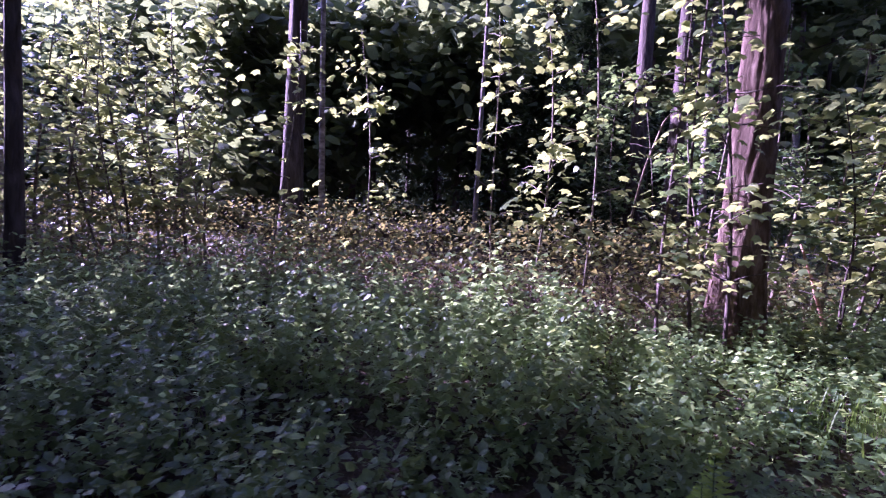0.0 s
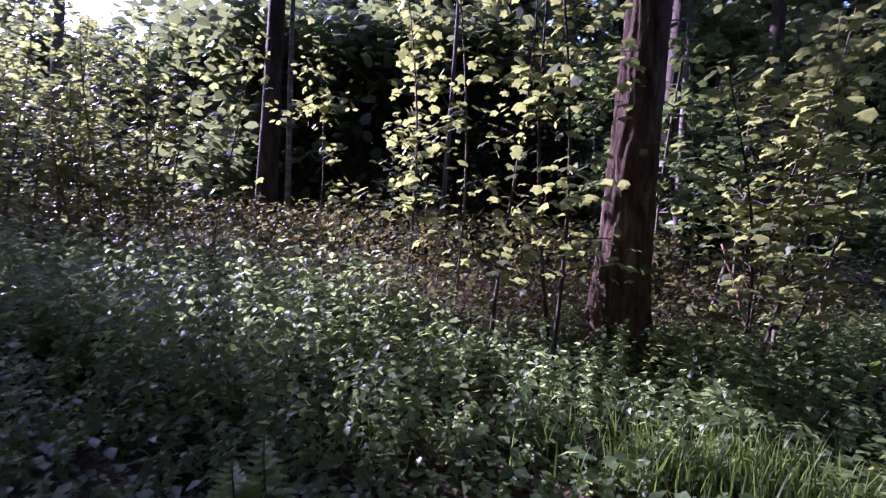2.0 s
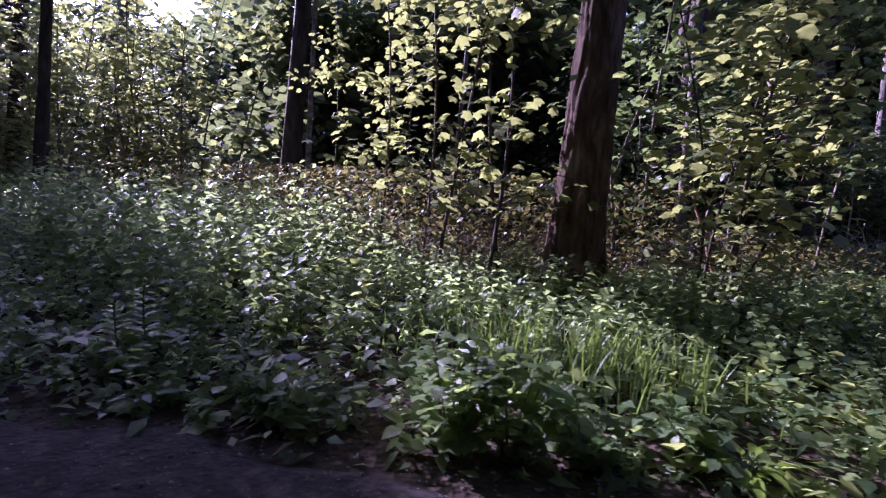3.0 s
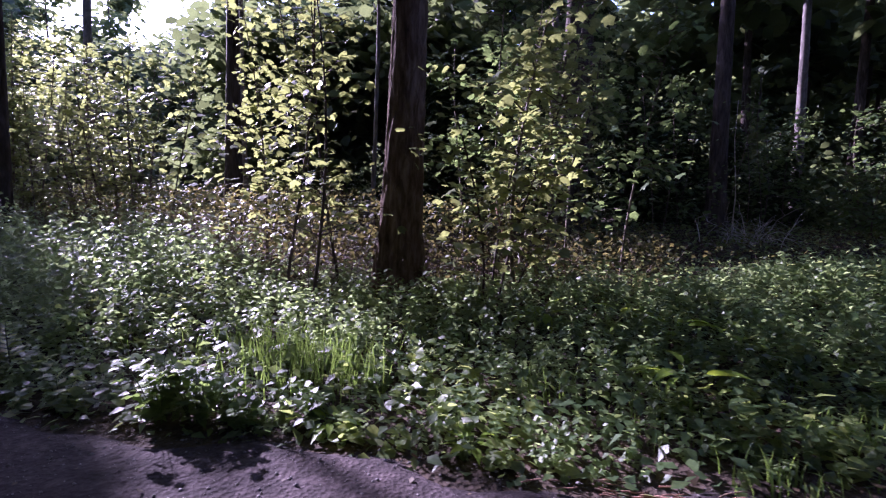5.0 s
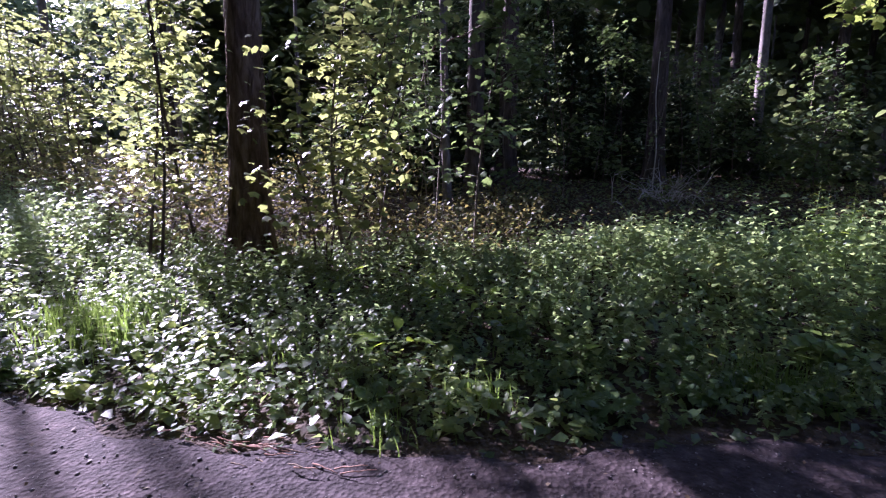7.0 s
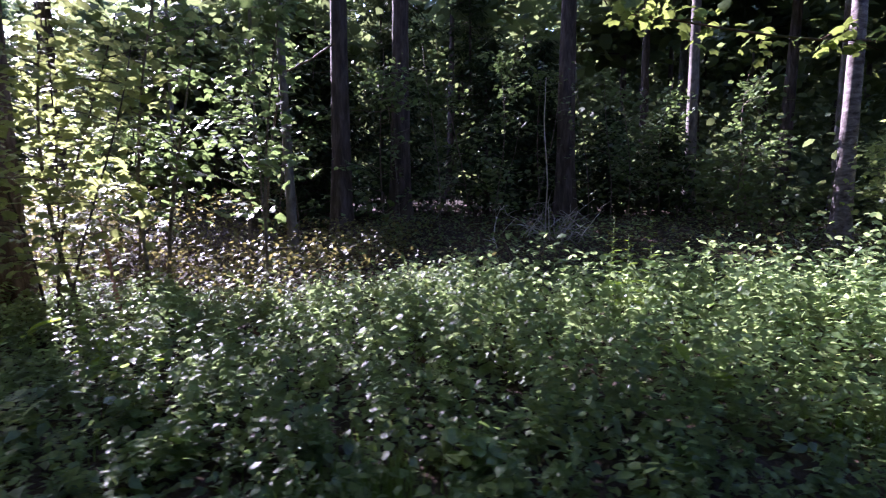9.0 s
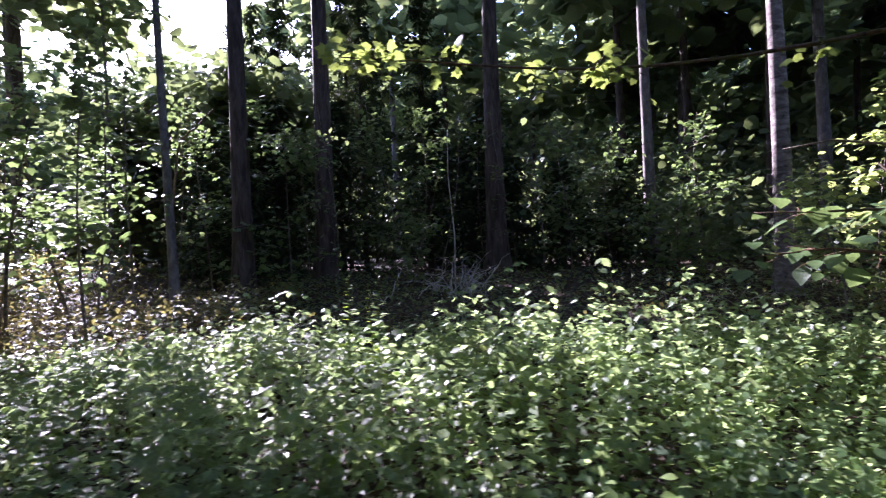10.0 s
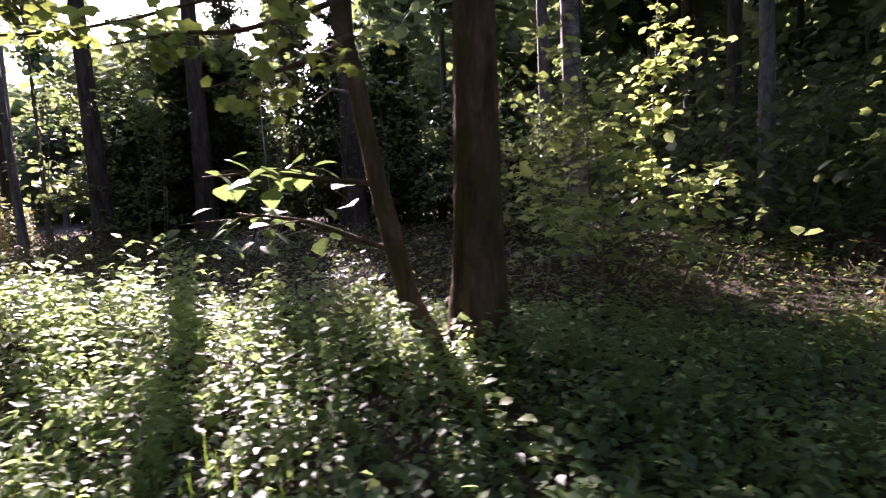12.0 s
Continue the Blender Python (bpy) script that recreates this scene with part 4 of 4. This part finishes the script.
def leafy_herb(name, x, y, height, stems, leaf, mat, label, template, seed=0):
    """An upright herb: a clump of stems, each with its own leaves up its length."""
    r = np.random.default_rng(seed)
    plant = thing(name, on_land(x, y, -0.01), label, "herb")
    for k in range(stems):
        a = k * 2.4 + r.normal(0, 0.4)
        out = r.uniform(0.1, 0.55) * height
        h = height * r.uniform(0.65, 1.1)
        u = np.linspace(0, 1, 7)[:, None]
        line = np.array((math.cos(a), math.sin(a), 0)) * (0.03 + out * u**1.4) + np.array((0, 0, 1.0)) * h * u
        s = Soup()
        s.tube(line, np.linspace(0.004, 0.0015, 7), 5)
        stem = part("stem", s.mesh("stem", STEM_GREEN, True), plant)
        n = 11
        t = r.uniform(0.2, 1.0, n)
        at = np.stack([np.interp(t, u[:, 0], line[:, j]) for j in range(3)], 1)
        ang = np.arange(n) * 2.4 + a + r.normal(0, 0.3, n)
        facing = np.stack([np.cos(ang), np.sin(ang), r.normal(0.05, 0.35, n)], 1)
        c = Soup()
        c.leaves(template, at, facing, np.stack([r.normal(0, 0.35, n), r.normal(0, 0.35, n), np.ones(n)], 1), leaf * r.uniform(0.6, 1.15, n) * (1.15 - 0.45 * t))
        part("leaves", c.mesh("leaves", mat), stem)
    return plant


rosette("dock_plant", 4.54, 2.1, 18, 0.15, LEAF_YELLOW, "yellow-green dock plant glowing in the sun at the track edge", "dock", LONG, 0.5, 1)
rosette("dock_plant", 5.37, 2.14, 16, 0.15, LEAF_YELLOW, "yellow-green dock plant glowing in the sun at the track edge", "dock", LONG, 0.5, 2)
rosette("dock_plant", 6.68, 4.18, 8, 0.24, LEAF_YELLOW, "upright yellow-green dock among shaded herbs", "dock", LONG, 0.9, 3)
rosette("burdock_plant", 7.87, 3.6, 20, 0.19, LEAF_BROAD, "burdock with broad grey-green leaves", "burdock", HEART, 0.6, 4)
rosette("burdock_plant", 7.2, 2.8, 16, 0.13, LEAF_BROAD, "burdock with broad grey-green leaves", "burdock", HEART, 0.5, 5)
rosette("burdock_plant", 8.1, 3.05, 16, 0.15, LEAF_BROAD, "burdock with broad grey-green leaves", "burdock", HEART, 0.5, 6)
rosette("burdock_plant", 8.7, 3.45, 16, 0.16, LEAF_BROAD, "burdock with broad grey-green leaves", "burdock", HEART, 0.5, 7)
rosette("burdock_plant", 6.7, 2.6, 12, 0.14, LEAF_BROAD, "low burdock with broad leaves at the track edge", "burdock", HEART, 0.5, 8)
leafy_herb("bright_plant", 3.72, 1.95, 0.45, 13, 0.102, LEAF_BROAD, "sunlit leafy herb with pale shining leaves", LOBED, 9)
leafy_herb("bright_plant", 3.5, 1.9, 0.45, 10, 0.111, LEAF_BROAD, "sunlit leafy herb with pale shining leaves", LOBED, 10)
leafy_herb("bright_plant", 4.0, 2.0, 0.25, 8, 0.102, LEAF_BROAD, "sunlit leafy herb with pale shining leaves", LOBED, 11)
leafy_herb("bright_plant", 2.75, 1.85, 0.23, 7, 0.085, LEAF_BROAD, "small leafy herb at the shaded track edge", LOBED, 21)
leafy_herb("bright_plant", 4.35, 2.2, 0.23, 7, 0.093, LEAF_BROAD, "sunlit leafy herb with pale shining leaves", LOBED, 22)
rosette("pale_plant", 7.1, 3.71, 3, 0.13, LEAF_PALE, "herb with pale whitish leaves catching light", "herb", OVAL, 1.8, 12)
leafy_herb("leafy_plant", 9.5, 4.1, 0.34, 5, 0.17, LEAF_BROAD, "leafy herb at the edge of the nettles", OVAL, 13)
leafy_herb("leafy_plant", 14.6, 6.6, 0.2, 5, 0.111, LEAF_BROAD, "leafy herb at the edge of the track", OVAL, 14)
for k, (x, y, n, size, up) in enumerate([(1.92, 1.95, 24, 0.09, 2.4), (1.7, 1.85, 16, 0.08, 1.4), (0.6, 1.95, 16, 0.1, 2.0), (12.16, 5.6, 18, 0.12, 2.8), (13.03, 6.05, 18, 0.12, 2.4), (12.5, 6.2, 16, 0.12, 3.4), (14.2, 6.4, 16, 0.11, 2.2), (15.2, 7.0, 18, 0.11, 2.2), (16.0, 7.3, 16, 0.12, 1.8), (7.4, 3.75, 20, 0.13, 2.2), (8.6, 3.9, 18, 0.12, 2.4)]):
    leafy_herb("leafy_plant", x, y, size * up * 1.05, max(5, n // 3), size * 0.85, LEAF_BROAD, "leafy upright herb at the edge of the nettles", LOBED if k % 3 else OVAL, 120 + k)
for k, (x, y) in enumerate([(6.34, 4.3), (7.05, 4.05), (5.55, 4.1), (6.6, 3.2)]):
    rosette("dock_plant", x, y, 8, 0.27, LEAF_YELLOW, "yellow-green dock with long upright leaves", "dock", LONG, 0.9, 140 + k)
rosette("dock_plant", 10.6, 5.25, 7, 0.3, LEAF_YELLOW, "tall dock with bright backlit leaves", "dock", LONG, 1.3, 15)


def flower_spike(x, y, height, label, seed=0, lean=(0, 0)):
    """An upright stalk with small leaf pairs that shrink to the tip."""
    r = np.random.default_rng(seed)
    plant = thing("tall_herb", on_land(x, y), label, "herb", "tall herbs")
    line = curve_up(height, lean, 0.01, 10, seed)
    s = Soup()
    s.tube(line, np.linspace(0.006, 0.002, 10), 5)
    part("stem", s.mesh("stem", STEM_GREEN, True), plant)
    c = Soup()
    n = 34
    u = np.linspace(0.3, 1, n)
    at = np.stack([np.interp(u, np.linspace(0, 1, 10), line[:, k]) for k in range(3)], 1)
    ang = np.arange(n) * 1.57 + (np.arange(n) % 2) * 3.14
    c.leaves(NARROW, at, np.stack([np.cos(ang), np.sin(ang), np.full(n, 0.25)], 1), np.tile((0, 0, 1.0), (n, 1)) + r.normal(0, 0.2, (n, 3)), 0.2 * (1.15 - u))
    part("leaves", c.mesh("leaves", LEAF_YELLOW), plant)


for k, (x, y, h) in enumerate([(10.02, 6.22, 1.12), (10.32, 6.2, 1.1), (10.16, 6.35, 0.95), (15.75, 13.6, 0.6), (15.95, 13.65, 0.5), (15.6, 13.7, 0.45), (1.88, 2.12, 0.42), (1.78, 2.05, 0.33)]):
    flower_spike(x, y, h, "upright sunlit herb spike above the nettles", 500 + k)


# slender sparse saplings standing in the dark wood
for k, (x, y, h) in enumerate([(7.0, 9.6, 3.3), (8.35, 10.6, 3.0), (6.1, 9.9, 3.4), (9.2, 12.2, 3.2), (9.6, 12.6, 3.0), (4.6, 8.3, 3.6), (7.6, 11.2, 2.2)]):
    sapling("thin_sapling", x, y, h, "thin sparse sapling catching a little light", (r10.normal(0, 0.03), 0), 600 + k, 9, 9, 0.09, 0.3, 0.5, radius=0.011, template=OVAL, group="thin saplings", mat=LEAF_CANOPY)


def twig_pile(x, y, label, n, spread, tall, seed, mat, thick=0.008, name="twig_pile"):
    r = np.random.default_rng(seed)
    pile = thing(name, on_land(x, y), label, "branch")
    for k in range(n):
        p = np.array((r.normal(0, spread), r.normal(0, spread * 0.6), 0))
        p[2] = float(land(x + p[0], y + p[1]) - land(x, y)) - 0.02
        a = r.uniform(0, 6.28)
        b = branch_from(p, (math.cos(a), math.sin(a), r.uniform(0.3, 2.2)), tall * r.uniform(0.4, 1.1), r.uniform(0.1, 0.8), 7, r)
        s = Soup()
        s.tube(b, np.linspace(thick, 0.002, 7), 5)
        for m in range(3):
            i = int(r.integers(2, 6))
            c = branch_from(b[i], r.normal(0, 1, 3) + (0, 0, 0.5), tall * 0.25, 0.2, 4, r)
            s.tube(c, np.linspace(thick * 0.5, 0.0015, 4), 4)
        part("twig", s.mesh("twig", mat, True), pile)
    return pile


twig_pile(8.8, 10.35, "heap of bare dead twigs, sunlight put into their pale colour", 30, 0.27, 1.2, 1, TWIG_PALE, 0.011)
twig_pile(7.87, 9.93, "thin bare upright dead stem", 2, 0.03, 1.1, 2, TWIG_PALE, 0.012, "dead_stem")
twig_pile(12.9, 11.7, "scattered bare dead twigs near the pale tree", 18, 0.6, 0.6, 3, TWIG_PALE)


def fallen(name, pts, radius, mat, label):
    """A fallen branch lying where it broke."""
    pts = np.array(pts, float)
    ob = thing(name, pts[0], label, "branch")
    line = pts - pts[0]
    t, tt = np.linspace(0, 1, len(line)), np.linspace(0, 1, 14)
    line = np.stack([np.interp(tt, t, line[:, k]) for k in range(3)], 1) + rng.normal(0, radius * 0.25, (14, 3))
    s = Soup()
    s.tube(line, np.linspace(radius, radius * 0.45, 14), 9, 0.06)
    part("branch", s.mesh("branch", mat, True), ob)
    return ob


fallen("fallen_branch", [on_land(5.2, 5.2, -0.02), on_land(5.06, 5.23, 0.45), on_land(4.88, 5.27, 0.98)], 0.024, TWIG_RED, "broken reddish branch leaning in the undergrowth")
fallen("dead_stem", [on_land(4.2, 8.5, -0.02), (4.45, 8.45, 2.2), (4.83, 8.37, 3.41), (5.4, 8.25, 3.5), (5.95, 8.18, 3.7)], 0.025, TWIG, "bare pale dead stem arching over the saplings")
fallen("dead_stem", [on_land(8.6, 10.8, -0.02), (8.62, 10.8, 1.7), (8.54, 10.8, 2.7), (8.56, 10.8, 3.5)], 0.014, TWIG_PALE, "slim pale dead stem standing upright, sunlight put into its colour")
fallen("fallen_branch", [on_land(1.2, 5.2, 0.02), on_land(1.7, 5.1, 0.1), on_land(2.2, 5.05, 0.04)], 0.016, TWIG, "pale fallen branch lying among dry stems")


# torn bark and grass on the track's edge
def debris():
    r = np.random.default_rng(51)
    heap = thing("bark_debris", on_land(6.3, 1.95, 0.03), "reddish torn bark and straw lying on the track edge", "debris")
    for k in range(34):
        a = r.normal(0.3, 0.35)
        p = np.array((r.normal(0, 0.3), r.normal(0, 0.06), r.uniform(0.0, 0.03)))
        s = Soup()
        L = r.uniform(0.06, 0.2)
        b = branch_from(p, (math.cos(a), math.sin(a) * 0.4, r.normal(0.05, 0.1)), L, 0.1, 5, r)
        s.tube(b, np.linspace(0.0045, 0.002, 5), 5)
        part("strip", s.mesh("strip", TWIG_RED if k % 3 else TWIG, True), heap)


debris()
